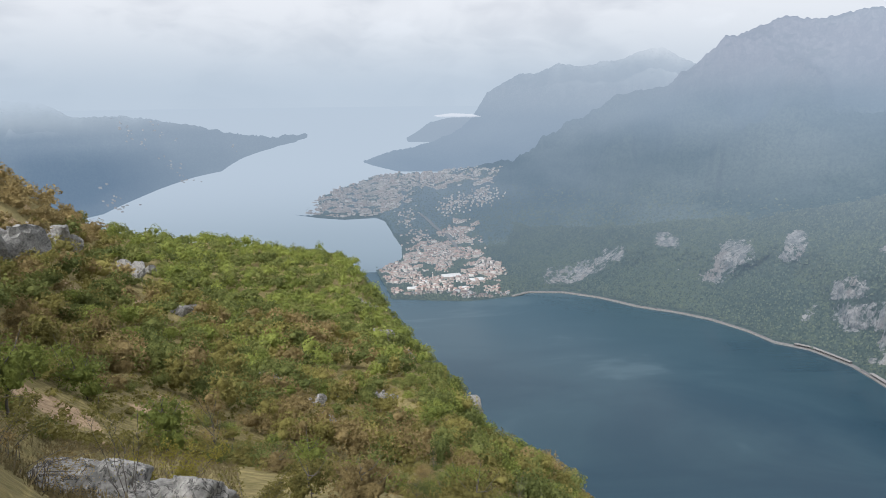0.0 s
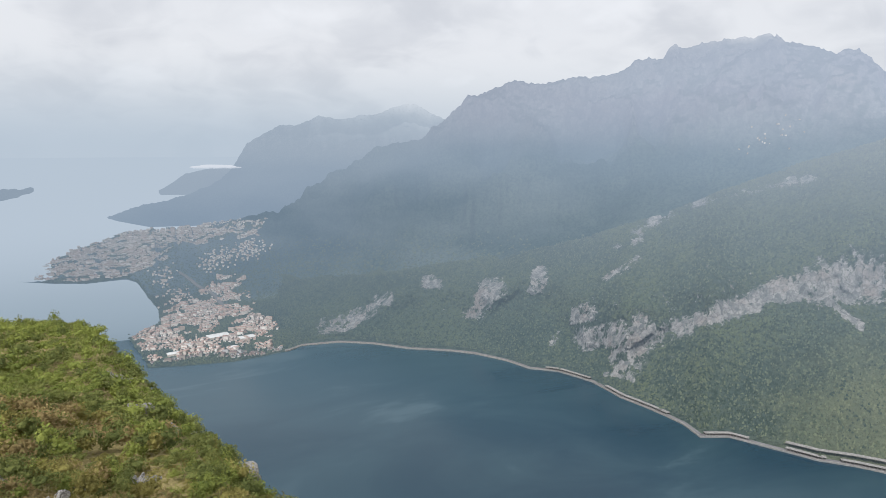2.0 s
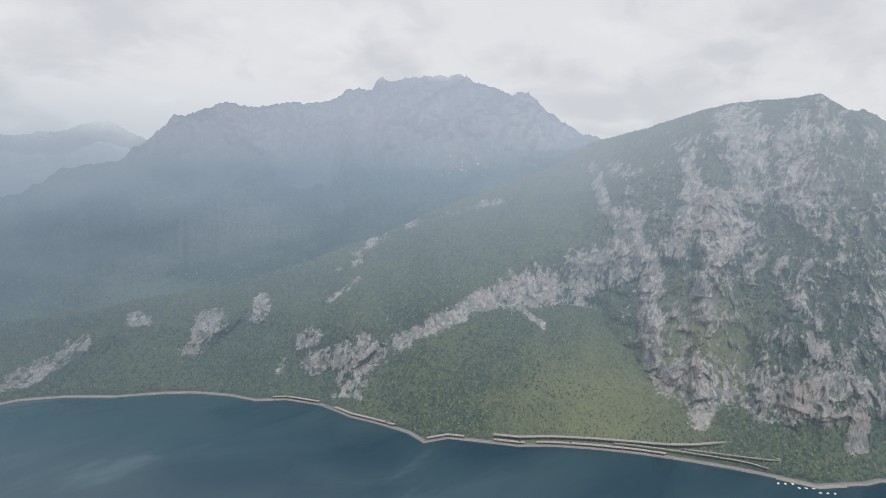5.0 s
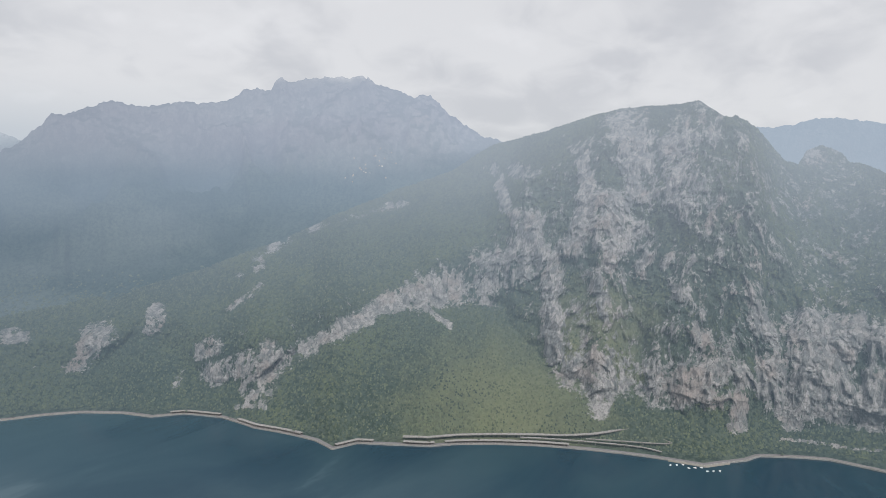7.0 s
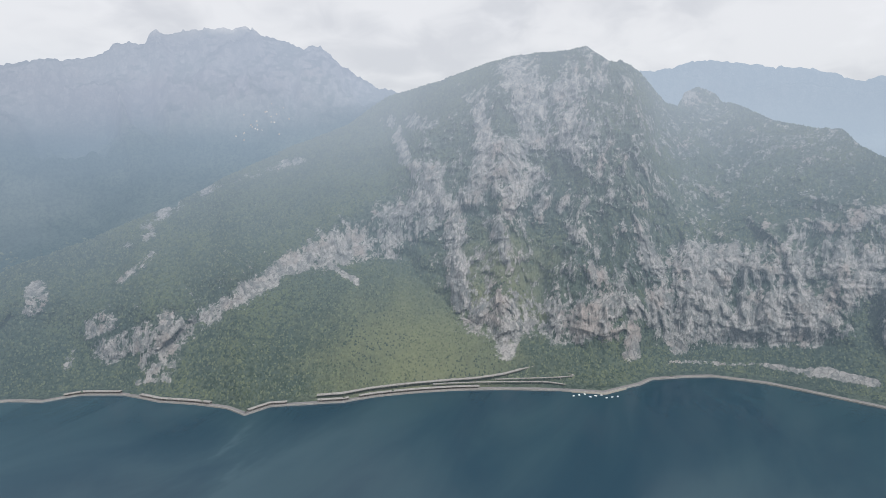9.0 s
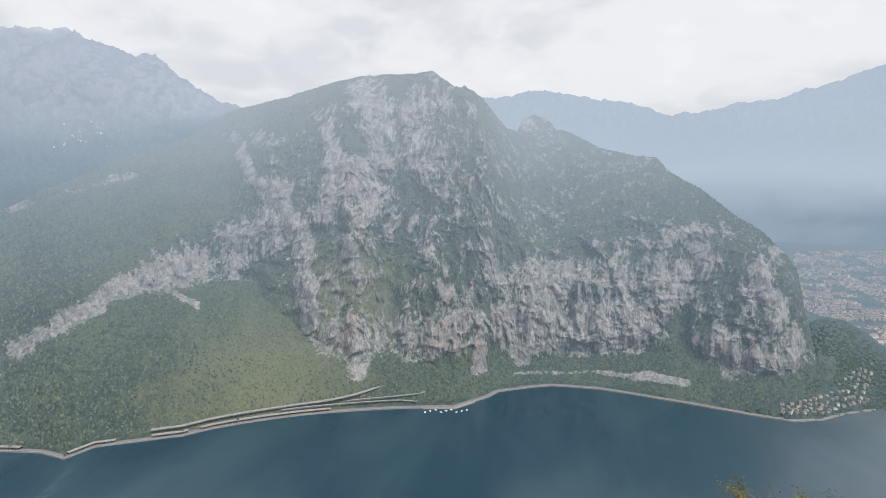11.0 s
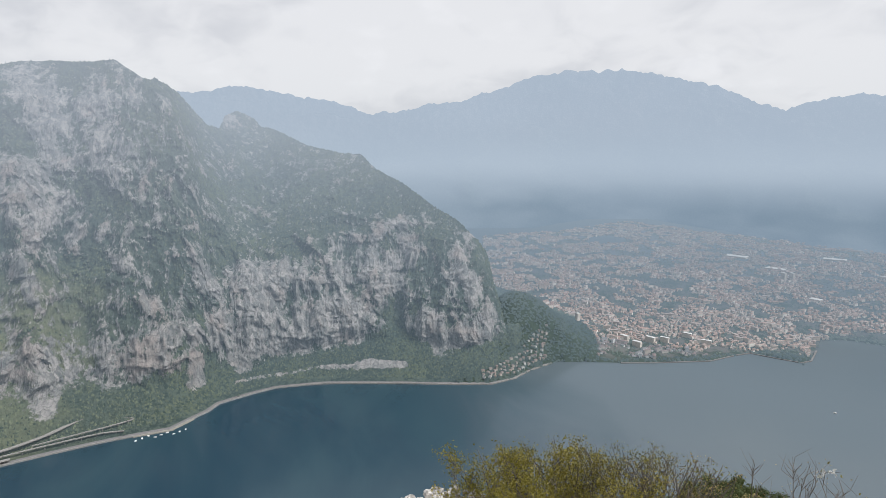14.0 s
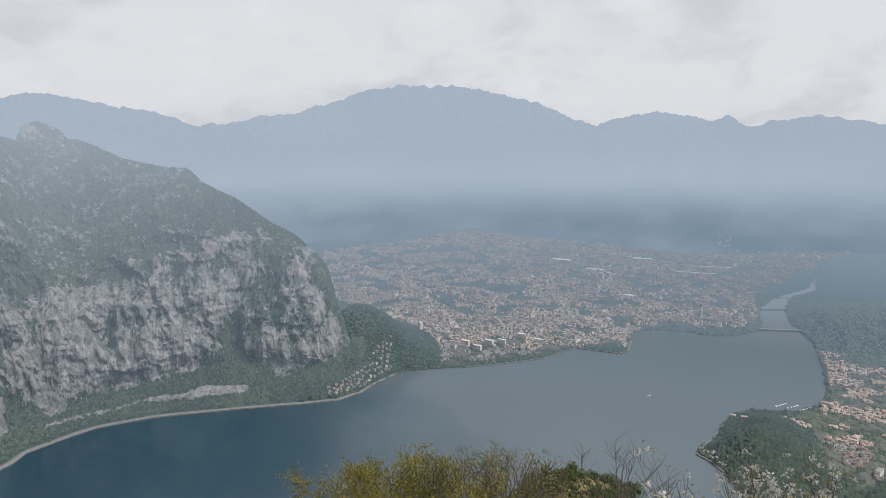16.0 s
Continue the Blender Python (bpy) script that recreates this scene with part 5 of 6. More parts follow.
def upright(p, turn=0.0, scale=1.0, lean=0.0):
    return Matrix.Translation(p) @ Euler((lean, lean * 0.5, turn)).to_matrix().to_4x4() @ Matrix.Scale(scale, 4)


KINDS = [
    tree_thing("rounded hornbeam shrub in full green leaf", 301, 4.2, 3.6, LEAVES[0], 1150, 0.105),
    tree_thing("olive-green shrub with small new leaves", 302, 3.8, 3.2, LEAVES[1], 1100, 0.10),
    tree_thing("slender young tree in fresh yellow-green leaf", 303, 3.2, 4.2, LEAVES[2], 1050, 0.095),
    tree_thing("brown shrub whose buds are just opening", 304, 3.8, 3.0, LEAVES[3], 1150, 0.08),
    tree_thing("low spreading green shrub on the slope", 305, 4.6, 2.8, LEAVES[0], 1150, 0.105),
    tree_thing("broad olive-green shrub on the slope", 306, 5.0, 3.4, LEAVES[1], 1200, 0.10),
    tree_thing("pale leafless sapling among the scrub", 307, 2.2, 4.5, BARK, 0, 0.1, bare=True)]
WEIGHT = [0.13, 0.33, 0.12, 0.18, 0.06, 0.16, 0.02]
g = np.random.default_rng(77)


def hill_points(count, az0, az1, r0, r1):
    a = az0 + (az1 - az0) * g.random(count)
    r = np.sqrt(r0 ** 2 + (r1 ** 2 - r0 ** 2) * g.random(count))
    return a, r


def spaced(a, r, gap):
    keep, seen = [], {}
    x, y = r * np.sin(np.radians(a)), r * np.cos(np.radians(a))
    for i in range(len(a)):
        c = (int(x[i] // gap), int(y[i] // gap))
        if c in seen:
            continue
        seen[c] = True
        keep.append(i)
    return a[keep], r[keep]


def open_ground(a, r):
    """How bare the hill's earth is there."""
    out = np.zeros(len(a))
    for i in range(len(a)):
        j = int(np.argmin(abs(hill_az - a[i])))
        out[i] = np.interp(r[i], np.hypot(HILL_P[:, j, 0], HILL_P[:, j, 1]), HILL_OPEN[:, j])
    return out


a, r = spaced(*hill_points(9000, -42, 17, 12, 84), 2.5)
ok = (open_ground(a, r) < 0.22) & ~((a < -20) & (r < 19)) & ((r > 15) | (a > -24)) & ~((abs(a + 27.6) < 2.8) & (r < 24))
a, r = a[ok], r[ok]
order = np.argsort(r)[:295]
a, r = a[order], r[order]
REACH = float(r.max())
z = height(HILL_P, hill_az, a, r)
used = set()
for i in range(len(a)):
    k = int(g.choice(len(KINDS), p=WEIGHT))
    p = polar(a[i], r[i], z[i])
    m = upright(p, g.random() * 6.28, (0.62 + 0.5 * g.random()) * min(1.0, 0.26 + r[i] / 45) * (1.4 if a[i] < -22 else 1.0), 0.1 * g.standard_normal())
    if k in used:
        copy_thing(KINDS[k], m)
    else:
        used.add(k)
        KINDS[k].matrix_basis = m
for k, ob in enumerate(KINDS):
    if k not in used:
        ob.matrix_basis = upright(spot(-30 + 4 * k, 60), 0, 1)


# the rest of the scrub and the wood on the crest, too many to count
def woods(name, label, bands):
    for mat_i, share in ((0, 0.36), (1, 0.30), (2, 0.16), (3, 0.18), (4, 0.0)):
        pieces, tones = [], []
        for az0, az1, r0, r1, gap, leaves, leaf, fat, lobes in bands:
            a, r = spaced(*hill_points(int((az1 - az0) / 57.3 * (r1 ** 2 - r0 ** 2) / gap ** 2 * 1.3), az0, az1, r0, r1), gap)
            pick = hash_pick(a, r, mat_i)
            a, r = a[pick], r[pick]
            if not len(a):
                continue
            ok = (open_ground(a, r) < 0.30 + 0.25 * g.random(len(a))) & ~((a < -27.5) & (a > -60) & (r > 120) & (g.random(len(a)) < 0.25)) & (r < np.interp(a, hill_az, sky_r) + 22)
            a, r = a[ok], r[ok]
            z = height(HILL_P, hill_az, a, r)
            base = polar(a, r, z)
            stock = [crown_arrays(g, leaves, fat * (0.8 + 0.5 * g.random()), fat * (0.70 + 0.60 * g.random()), leaf, lobes=lobes, low=0.0, core=0.48, far=True) for _ in range(10)]
            for i in range(len(a)):
                v, f = stock[int(g.integers(10))]
                t = g.random() * 6.28
                s = 0.6 + 0.75 * g.random() ** 1.5
                c, d = math.cos(t) * s, math.sin(t) * s
                w = np.stack([v[:, 0] * c - v[:, 1] * d, v[:, 0] * d + v[:, 1] * c, v[:, 2] * s], -1) + base[i]
                pieces.append((w, f))
                tones.append(np.full(len(v), g.random()))
        if pieces:
            v, f = join(pieces)
            tagged(new(name, fast_mesh(name, v, f, [SCRUB_LEAVES[mat_i]], tone=np.concatenate(tones))), label[mat_i], "scrub", kind="stuff")


def hash_pick(a, r, mat_i):
    """Kinds grow in drifts."""
    drift = fractal(np.stack([r * np.sin(np.radians(a)) / 45, r * np.cos(np.radians(a)) / 45, 0 * a], -1), 3, 0.6, 401) + 0.42 * (np.modf(np.abs(np.sin(a * 127.1 + r * 3.11)) * 43758.5)[0] - 0.5)
    crest = np.clip((r - 150) / 90, 0, 1)
    drift = drift + 0.24 * crest - 0.35 * np.clip((-27.0 - a) / 4.0, 0, 1) * crest
    kind = np.where(drift < 0.40, 3, np.where(drift < 0.53, 1, np.where(drift < 0.70, 0, 2)))
    kind = np.where((crest > 0.4) & (a > -28) & ((kind == 3) | (kind == 1)), 0, kind)
    kind = np.where(a > 100, 4, kind)
    return kind == mat_i


woods("hillside_scrub", ["dense green scrub and trees over the hillside", "olive-green scrub in young leaf over the hillside", "fresh yellow-green trees among the scrub", "brown budding scrub on the hillside", "dark green trees on a knoll above the lake"],
      [(-44, 18, REACH, 130, 3.5, 520, 0.17, 4.4, 4), (-44, 16, 130, 240, 4.4, 230, 0.29, 5.6, 3), (-44, 6, 240, 470, 5.6, 170, 0.36, 7.0, 2), (122, 142, 110, 215, 3.6, 160, 0.22, 4.4, 3)])


# stones
def rock_arrays(seed, size, flat=0.7, sub=4, cuts=16):
    """A broken angular block: a ball hewn by planes, then split by cracks."""
    bm = bmesh.new()
    bmesh.ops.create_icosphere(bm, subdivisions=sub, radius=1.0)
    v = np.array([q.co for q in bm.verts])
    f = np.array([[q.index for q in face.verts] for face in bm.faces])
    bm.free()
    off = np.array((seed * 7.1, seed * 3.3, seed * 1.7))
    pick = np.random.default_rng(seed)
    v = v * (0.85 + 0.4 * fractal(v * 1.1 + off, 3, 0.5, seed)[:, None])
    for _ in range(cuts):
        nrm = pick.standard_normal(3) * np.array((1, 1, 0.7))
        nrm /= np.linalg.norm(nrm)
        v = v - nrm * np.maximum(0, v @ nrm - (0.50 + 0.28 * pick.random()))[:, None] * 0.96
    way = v / (np.linalg.norm(v, axis=1, keepdims=True) + 1e-9)
    lump = fractal(v * 3.2 + off, 5, 0.6, seed + 9)
    crack = fractal((v + 0.25 * fractal(v * 2 + off, 3, 0.5, seed + 12)[:, None]) * np.array((2.1, 2.1, 1.1)) + off, 3, 0.5, seed + 15, True)
    v = v + way * (0.16 * (lump - 0.5) - 0.16 * np.clip((crack - 0.78) / 0.12, 0, 1))[:, None]
    return v * np.asarray(size) * np.array((1, 1, flat)) * 1.35, f


def rock_mesh(seed, size, flat=0.7, sub=4):
    return fast_mesh("boulder", *rock_arrays(seed, size, flat, sub), [STONE])


def ledge_mesh(seed, wide):
    """An outcrop: several angular blocks standing out of the slope side by side."""
    pick = np.random.default_rng(seed)
    pieces = []
    for i in range(5):
        part_size = wide * (0.28 + 0.34 * pick.random())
        v, f = rock_arrays(seed * 9 + i, (part_size, part_size * 0.7, part_size * (0.7 + 0.8 * pick.random())), 0.9, 3)
        pieces.append((v + np.array(((i - 2) * 0.36 * wide + 0.15 * wide * pick.standard_normal(), 0.25 * wide * pick.standard_normal(), 0.12 * wide * pick.standard_normal())), f))
    return fast_mesh("outcrop", *join(pieces), [STONE], smooth=False)


def boulder(label, bearing, dist, size, seed, flat=0.7, sub=4, turn=0.0, sink=0.25):
    ob = new("boulder", rock_mesh(seed, size, flat, sub))
    p = spot(bearing, dist)
    ob.matrix_world = Matrix.Translation(p + Vector((0, 0, size[2] * flat * (1 - 2 * sink)))) @ Euler((0, 0.12, turn)).to_matrix().to_4x4()
    return tagged(ob, label, "rock", "limestone boulders")


boulder("large pale limestone boulder with dark lichen among shrubs", -33.6, 10.2, (1.15, 0.75, 0.85), 11, 0.7, 5, 0.5, 0.46)
boulder("long grey limestone slab with deep cracks", -27.2, 9.6, (1.25, 0.7, 0.6), 12, 0.66, 5, 0.45, 0.48)
boulder("low grey limestone block beside the slab", -30.2, 10.0, (0.55, 0.5, 0.55), 13, 0.8, 4, 1.0)
boulder("small limestone block in the turf", -23.8, 9.6, (0.5, 0.45, 0.5), 14, 0.8, 4, 2.0)
for n_, (bearing, el, wide) in enumerate(OUTCROPS):
    ob = new("outcrop", ledge_mesh(20 + n_, wide * 1.25))
    ob.matrix_world = Matrix.Translation(spot(bearing, first_ground(bearing, el) * 0.99) + Vector((0, 0, 0.45 * wide))) @ Euler((0, 0.1, -radians(bearing) + 0.5 * math.sin(n_ * 2.3))).to_matrix().to_4x4()
    tagged(ob, "pale broken limestone outcrop breaking through the scrub", "rock", "limestone outcrops")



# ---- shrubs right before the lens ----
def stems_arrays(g, count, spread, tall, thick, twigs=5, level=None):
    pieces, tips = [], []
    for i in range(count):
        a = g.random() * 6.28
        foot = np.array((math.cos(a), math.sin(a), 0)) * spread * 0.25 * g.random()
        lean = np.array((math.cos(a), math.sin(a), 0)) * spread * (0.25 + 0.5 * g.random())
        h = tall * (0.70 + 0.24 * g.random())
        t = np.linspace(0, 1, 6)[:, None]
        line = foot + lean * t ** 1.4 + np.array((0, 0, h)) * t + 0.025 * tall * g.standard_normal((6, 3)) * t
        line[0, 2] = -0.3
        pieces.append(tube(line, thick * np.linspace(1, 0.18, 6), 4))
        for j in range(twigs):
            s = 0.35 + 0.6 * g.random()
            base = np.array([np.interp(s, t[:, 0], line[:, c]) for c in range(3)])
            b = g.random() * 6.28
            tip = base + np.array((math.cos(b) * 0.5, math.sin(b) * 0.5, 0.75)) * tall * (0.08 + 0.12 * g.random())
            mid = (base + tip) / 2 + 0.02 * tall * g.standard_normal(3)
            pieces.append(tube([base, mid, tip], thick * np.array((0.32, 0.22, 0.1)), 3))
            tips += [(mid + tip) / 2, tip, mid, base]
        tips += list(line[2:])
    v, f = join(pieces)
    tips = np.array(tips)
    if level:  # the wind keeps the tops even, falling with the slope
        for q in (v, tips):
            top = 0.93 * tall - 0.49 * (q[:, 0] * math.sin(level) + q[:, 1] * math.cos(level))
            q[:, 2] = np.minimum(q[:, 2], top + np.maximum(q[:, 2] - top, 0) * 0.5)
    return v, f, tips


def near_shrub(label, bearing, dist, seed, count, spread, top_el, leaf_mat, leaves, leaf, kind="shrub", thick=0.016, twigs=6, bloom=0, level=True):
    g = np.random.default_rng(seed)
    p = spot(bearing, dist)
    tall = H + dist * math.tan(radians(top_el - 0.3)) - p.z
    root = new(kind, None)
    root.location = p
    v, f, tips = stems_arrays(g, count, spread, tall, thick, twigs, radians(bearing) if level else None)
    part("branchwork", fast_mesh("branchwork", v, f, [BARK]), root, "thin dark stems and twigs")
    if leaves:
        w = np.clip(tips[:, 2] / tall, 0.02, 1.2) ** 2
        c = tips[g.choice(len(tips), leaves, p=w / w.sum())] + np.clip(g.standard_normal((leaves, 3)), -1.3, 1.3) * 0.06 * np.array((1, 1, 0.9))
        part("foliage", fast_mesh("foliage", *leaf_quads(c, leaf, g.standard_normal((leaves, 3)), g), [leaf_mat], smooth=False), root)
    if bloom:
        c = tips[g.integers(0, len(tips), bloom)]
        c = np.repeat(c, 10, axis=0) + g.standard_normal((bloom * 10, 3)) * 0.02
        part("blossom", fast_mesh("blossom", *leaf_quads(c, 0.018, g.standard_normal((len(c), 3)), g), [BLOSSOM], smooth=False), root, "small clusters of white flowers")
    return tagged(root, label, kind, "shrubs at the edge of the viewpoint")


near_shrub("yellow-green shrub with fresh leaves at the brink", 110.6, 7.6, 501, 40, 1.3, -26.6, GOLD, 13000, 0.017, twigs=10)
near_shrub("bushy yellow-green shrub with fresh leaves", 114.2, 7.4, 502, 46, 1.4, -25.9, GOLD, 13000, 0.017, twigs=10)
near_shrub("thin shrub with sparse leaves and white buds", 106.6, 7.8, 503, 14, 1.2, -27.4, GOLD, 1600, 0.016, bloom=14)
near_shrub("budding shrub with many thin brown stems", 118.4, 7.8, 504, 60, 1.4, -25.5, LEAVES[1], 5600, 0.014, thick=0.018, twigs=8)
near_shrub("brown-stemmed budding shrub with tiny leaves", 122.0, 7.8, 505, 60, 1.3, -25.4, LEAVES[1], 4600, 0.014, thick=0.018, twigs=8)
near_shrub("bare twiggy shrub just coming into leaf", 125.2, 7.9, 506, 26, 1.3, -25.9, LEAVES[3], 1600, 0.017)
near_shrub("low budding shrub beside the wooded knoll", 128.6, 8.2, 507, 16, 1.2, -28.2, LEAVES[3], 420, 0.030)
near_shrub("tall leafless sapling of a few thin stems", 134.4, 8.0, 508, 13, 1.1, -22.8, LEAVES[3], 220, 0.010, "sapling", 0.014, 26, level=False)
near_shrub("low olive shrub under the sapling", 131.8, 7.8, 509, 16, 1.3, -28.6, LEAVES[1], 1400, 0.02)
near_shrub("shrub in white blossom with bare twigs", 142.6, 6.6, 510, 30, 1.3, -25.4, LEAVES[1], 500, 0.016, bloom=340, level=False)
near_shrub("white-flowering shrub with bare dark twigs", 147.4, 6.6, 511, 34, 1.4, -24.0, LEAVES[1], 500, 0.016, bloom=420, level=False)
near_shrub("thin white-flowering shrub with a few blossoms", 152.2, 6.8, 512, 30, 1.4, -23.0, LEAVES[1], 500, 0.016, bloom=340, level=False)
near_shrub("thin sapling with a few new leaves behind the boulder", -28.9, 9.6, 513, 6, 0.7, -22.6, LEAVES[1], 500, 0.016, "sapling", 0.009, 8, level=False)
near_shrub("grey twiggy shrub with pale buds", -37.0, 9.0, 514, 26, 1.4, -27.0, LEAVES[3], 1600, 0.016, thick=0.007, level=False)
near_shrub("low grey twiggy shrub beside the boulder", -35.4, 8.6, 515, 20, 1.1, -30.5, LEAVES[3], 1200, 0.016, thick=0.007, level=False)
near_shrub("low twiggy shrub in dry grass at the edge", -40.6, 8.4, 517, 26, 1.3, -25.5, LEAVES[3], 2200, 0.018, thick=0.007, level=False)
near_shrub("low olive shrub in dry grass", -43.0, 9.6, 518, 24, 1.4, -22.5, LEAVES[1], 2600, 0.02, thick=0.007, level=False)
near_shrub("small budding shrub above the boulder", -38.2, 12.0, 519, 26, 1.5, -22.0, LEAVES[1], 2600, 0.022, thick=0.007, level=False)
near_shrub("yellow-green shrub behind the limestone slab", -25.8, 12.4, 520, 26, 1.3, -28.0, GOLD, 3200, 0.024, thick=0.007, level=False)
near_shrub("low olive shrub at the end of the slab", -19.6, 9.6, 516, 18, 1.3, -32.6, LEAVES[1], 2400, 0.022, thick=0.008, level=False)
# a heap of broken white limestone at the brink
PALE_STONE = material("fresh_broken_limestone", lambda k: k.put("ShaderNodeBsdfPrincipled", Roughness=0.9, Normal=bump(k, k.noise(place(k), 14.0, 5.0, 0.7), 0.7, 0.02),
                      Base_Color=k.mix(k.span(k.noise(place(k), 11.0, 5.0, 0.7), 0.38, 0.62), rgb(0.20, 0.19, 0.172), rgb(0.50, 0.48, 0.45))))
foot_of_heap = spot(102.6, 7.7)
heap_top = H - 7.7 * math.tan(radians(30.3)) - foot_of_heap.z
v, f = rock_arrays(61, (1.0, 0.8, 1.0), 1.0, 4, 5)
v = v / np.abs(v).max(axis=0) * np.array((0.62, 1.05, heap_top))
heap = new("boulder", fast_mesh("boulder", v, f, [PALE_STONE], smooth=False))
heap.location = foot_of_heap
tagged(heap, "white limestone boulder under a heap of stones", "rock", "limestone boulders")
STONES = [fast_mesh("stone", *rock_arrays(80 + i, (0.085, 0.07, 0.06), 1.0, 2, 12), [PALE_STONE], smooth=False) for i in range(5)]
for i in range(90):
    u, w = 0.58 * g.uniform(-1, 1), 1.0 * g.uniform(-1, 1)
    rest = heap_top * math.sqrt(max(0.05, 1 - (u / 0.66) ** 2 - (w / 1.12) ** 2))
    ob = new("stone", STONES[i % 5])
    ob.matrix_world = Matrix.Translation(foot_of_heap + Vector((u, w, rest + 0.01))) @ Euler((g.random() * 6, g.random() * 6, g.random() * 6)).to_matrix().to_4x4() @ Matrix.Scale(0.45 + 0.6 * g.random(), 4)
    tagged(ob, "broken white limestone piece on the heap at the brink", "stone", "stones of the heap")

# low heath and tussocks between the taller scrub
a, r = hill_points(16000, -44, 16, 20, 150)
ok = g.random(len(a)) < 0.35 + 0.65 * open_ground(a, r) - 0.55 * np.clip(np.array([np.interp(r_, np.hypot(HILL_P[:, j_, 0], HILL_P[:, j_, 1]), HILL_WORN[:, j_]) for r_, j_ in zip(r, np.argmin(abs(hill_az[None, :] - a[:, None]), axis=1))]), 0, 1)
a, r = a[ok][:3800], r[ok][:3800]
base = polar(a, r, height(HILL_P, hill_az, a, r))
stock = [crown_arrays(g, 26, 1.2, 0.7, 0.11, lobes=1, low=0.0, core=0.5, far=True) for _ in range(8)]
pieces, tones = [], []
for i in range(len(a)):
    v, f = stock[i % 8]
    pieces.append((v * (0.5 + 0.9 * g.random()) * (0.7 + 0.006 * r[i]) + base[i], f))
    tones.append(np.full(len(v), g.random()))
v, f = join(pieces)
tagged(new("heath", fast_mesh("heath", v, f, [SCRUB_LEAVES[1]], tone=np.concatenate(tones))), "low olive heath and tussocks on the open slope", "heath", kind="stuff")

# dry grass between the stones
m = 20000
a, r = hill_points(m, -44, -20, 6.5, 30)
z = height(HILL_P, hill_az, a, r)
base = polar(a, r, z)
tilt = g.standard_normal((m, 3)) * 0.06
tip = base + np.concatenate([tilt[:, :2], 0.07 + 0.16 * g.random((m, 1))], 1)
side = np.stack([np.cos(g.random(m) * 6.28), np.sin(g.random(m) * 6.28), 0 * a], -1) * 0.014
v = np.stack([base - side, base + side, tip], 1).reshape(-1, 3)
DRY = material("dry_grass", build_leaf(rgb(0.14, 0.118, 0.05), rgb(0.38, 0.30, 0.16)))
tagged(new("dry_grass", fast_mesh("dry_grass", v, np.arange(3 * m).reshape(-1, 3), [DRY], smooth=False)), "tufts of straw-coloured dry grass on the turf", "grass", kind="stuff")


# ---- road, sheds and quays along the far shore ----
def build_concrete(k):
    stain = k.noise(stretched(k, 0.2, 0.2, 0.5), 1.0, 5.0, 0.65)
    return k.put("ShaderNodeBsdfPrincipled", Base_Color=k.mix(k.span(stain, 0.3, 0.7), rgb(0.13, 0.128, 0.122), rgb(0.255, 0.25, 0.24)), Roughness=0.9)


def build_asphalt(k):
    return k.put("ShaderNodeBsdfPrincipled", Base_Color=k.mix(k.noise(place(k), 0.3, 4.0, 0.6), rgb(0.09, 0.09, 0.093), rgb(0.17, 0.17, 0.17)), Roughness=0.9)


def build_gravel(k):
    return k.put("ShaderNodeBsdfPrincipled", Base_Color=k.mix(k.noise(place(k), 0.15, 5.0, 0.7), rgb(0.14, 0.14, 0.115), rgb(0.28, 0.265, 0.24)), Roughness=0.95)


def plain_paint(r, g_, b):
    return lambda k: k.put("ShaderNodeBsdfPrincipled", Base_Color=k.mix(k.span(k.noise(place(k), 0.35, 4.0, 0.6), 0.35, 0.75, 0.0, 0.4), rgb(r, g_, b), rgb(r * 0.7, g_ * 0.7, b * 0.68)), Roughness=0.6)


CONCRETE, ASPHALT, GRAVEL = material("stained_concrete", build_concrete), material("asphalt", build_asphalt), material("shore_gravel", build_gravel)
PALE_ROOF = material("pale_sheet_roof", in_distance(plain_paint(0.50, 0.50, 0.49), *TOWN_AIR))
WHITE = material("white_paint", plain_paint(0.6, 0.6, 0.6))
# near-black paint stands for the shade inside the galleries
GALLERY_SHADE = material("painted_gallery_shade", plain_paint(0.06, 0.06, 0.062))


def shore_line(az0, az1, off, step=0.12):
    """Points off metres inland of the far shore, as (x, y) rows."""
    a = np.arange(az0, az1 + 1e-6, step)
    r = along(a, ABBADIA + CLIFFS + [(114, 2505), (116, 2530)])
    p = polar(a, r, 0 * r)[:, :2]
    t = np.gradient(p, axis=0)
    t /= np.linalg.norm(t, axis=1, keepdims=True)
    inland = np.stack([-t[:, 1], t[:, 0]], -1)
    inland *= np.sign(np.sum(inland * p, axis=1, keepdims=True))
    return p + inland * off


def ribbon(line, left, right, z0, z1, z_line=None):
    """A solid strip along line from left to right metres, between two heights: arrays."""
    line = np.asarray(line, float)
    t = np.gradient(line, axis=0)
    t /= np.linalg.norm(t, axis=1, keepdims=True) + 1e-9
    nrm = np.stack([-t[:, 1], t[:, 0]], -1)
    nrm *= np.sign(np.sum(nrm * line, axis=1, keepdims=True))
    lift = np.zeros(len(line)) if z_line is None else np.asarray(z_line, float)
    rows = []
    for off, z in ((left, z0), (left, z1), (right, z1), (right, z0)):
        rows.append(np.concatenate([line + nrm * off, (z + lift)[:, None]], 1))
    v = np.stack(rows, 1)
    n0 = len(line)
    f = []
    for i in range(n0 - 1):
        for j in range(4):
            k = (j + 1) % 4
            f.append((i * 4 + j, i * 4 + k, (i + 1) * 4 + k, (i + 1) * 4 + j))
    f += [(0, 1, 2, 3), (n0 * 4 - 1, n0 * 4 - 2, n0 * 4 - 3, n0 * 4 - 4)]
    return v.reshape(-1, 3), np.array(f)


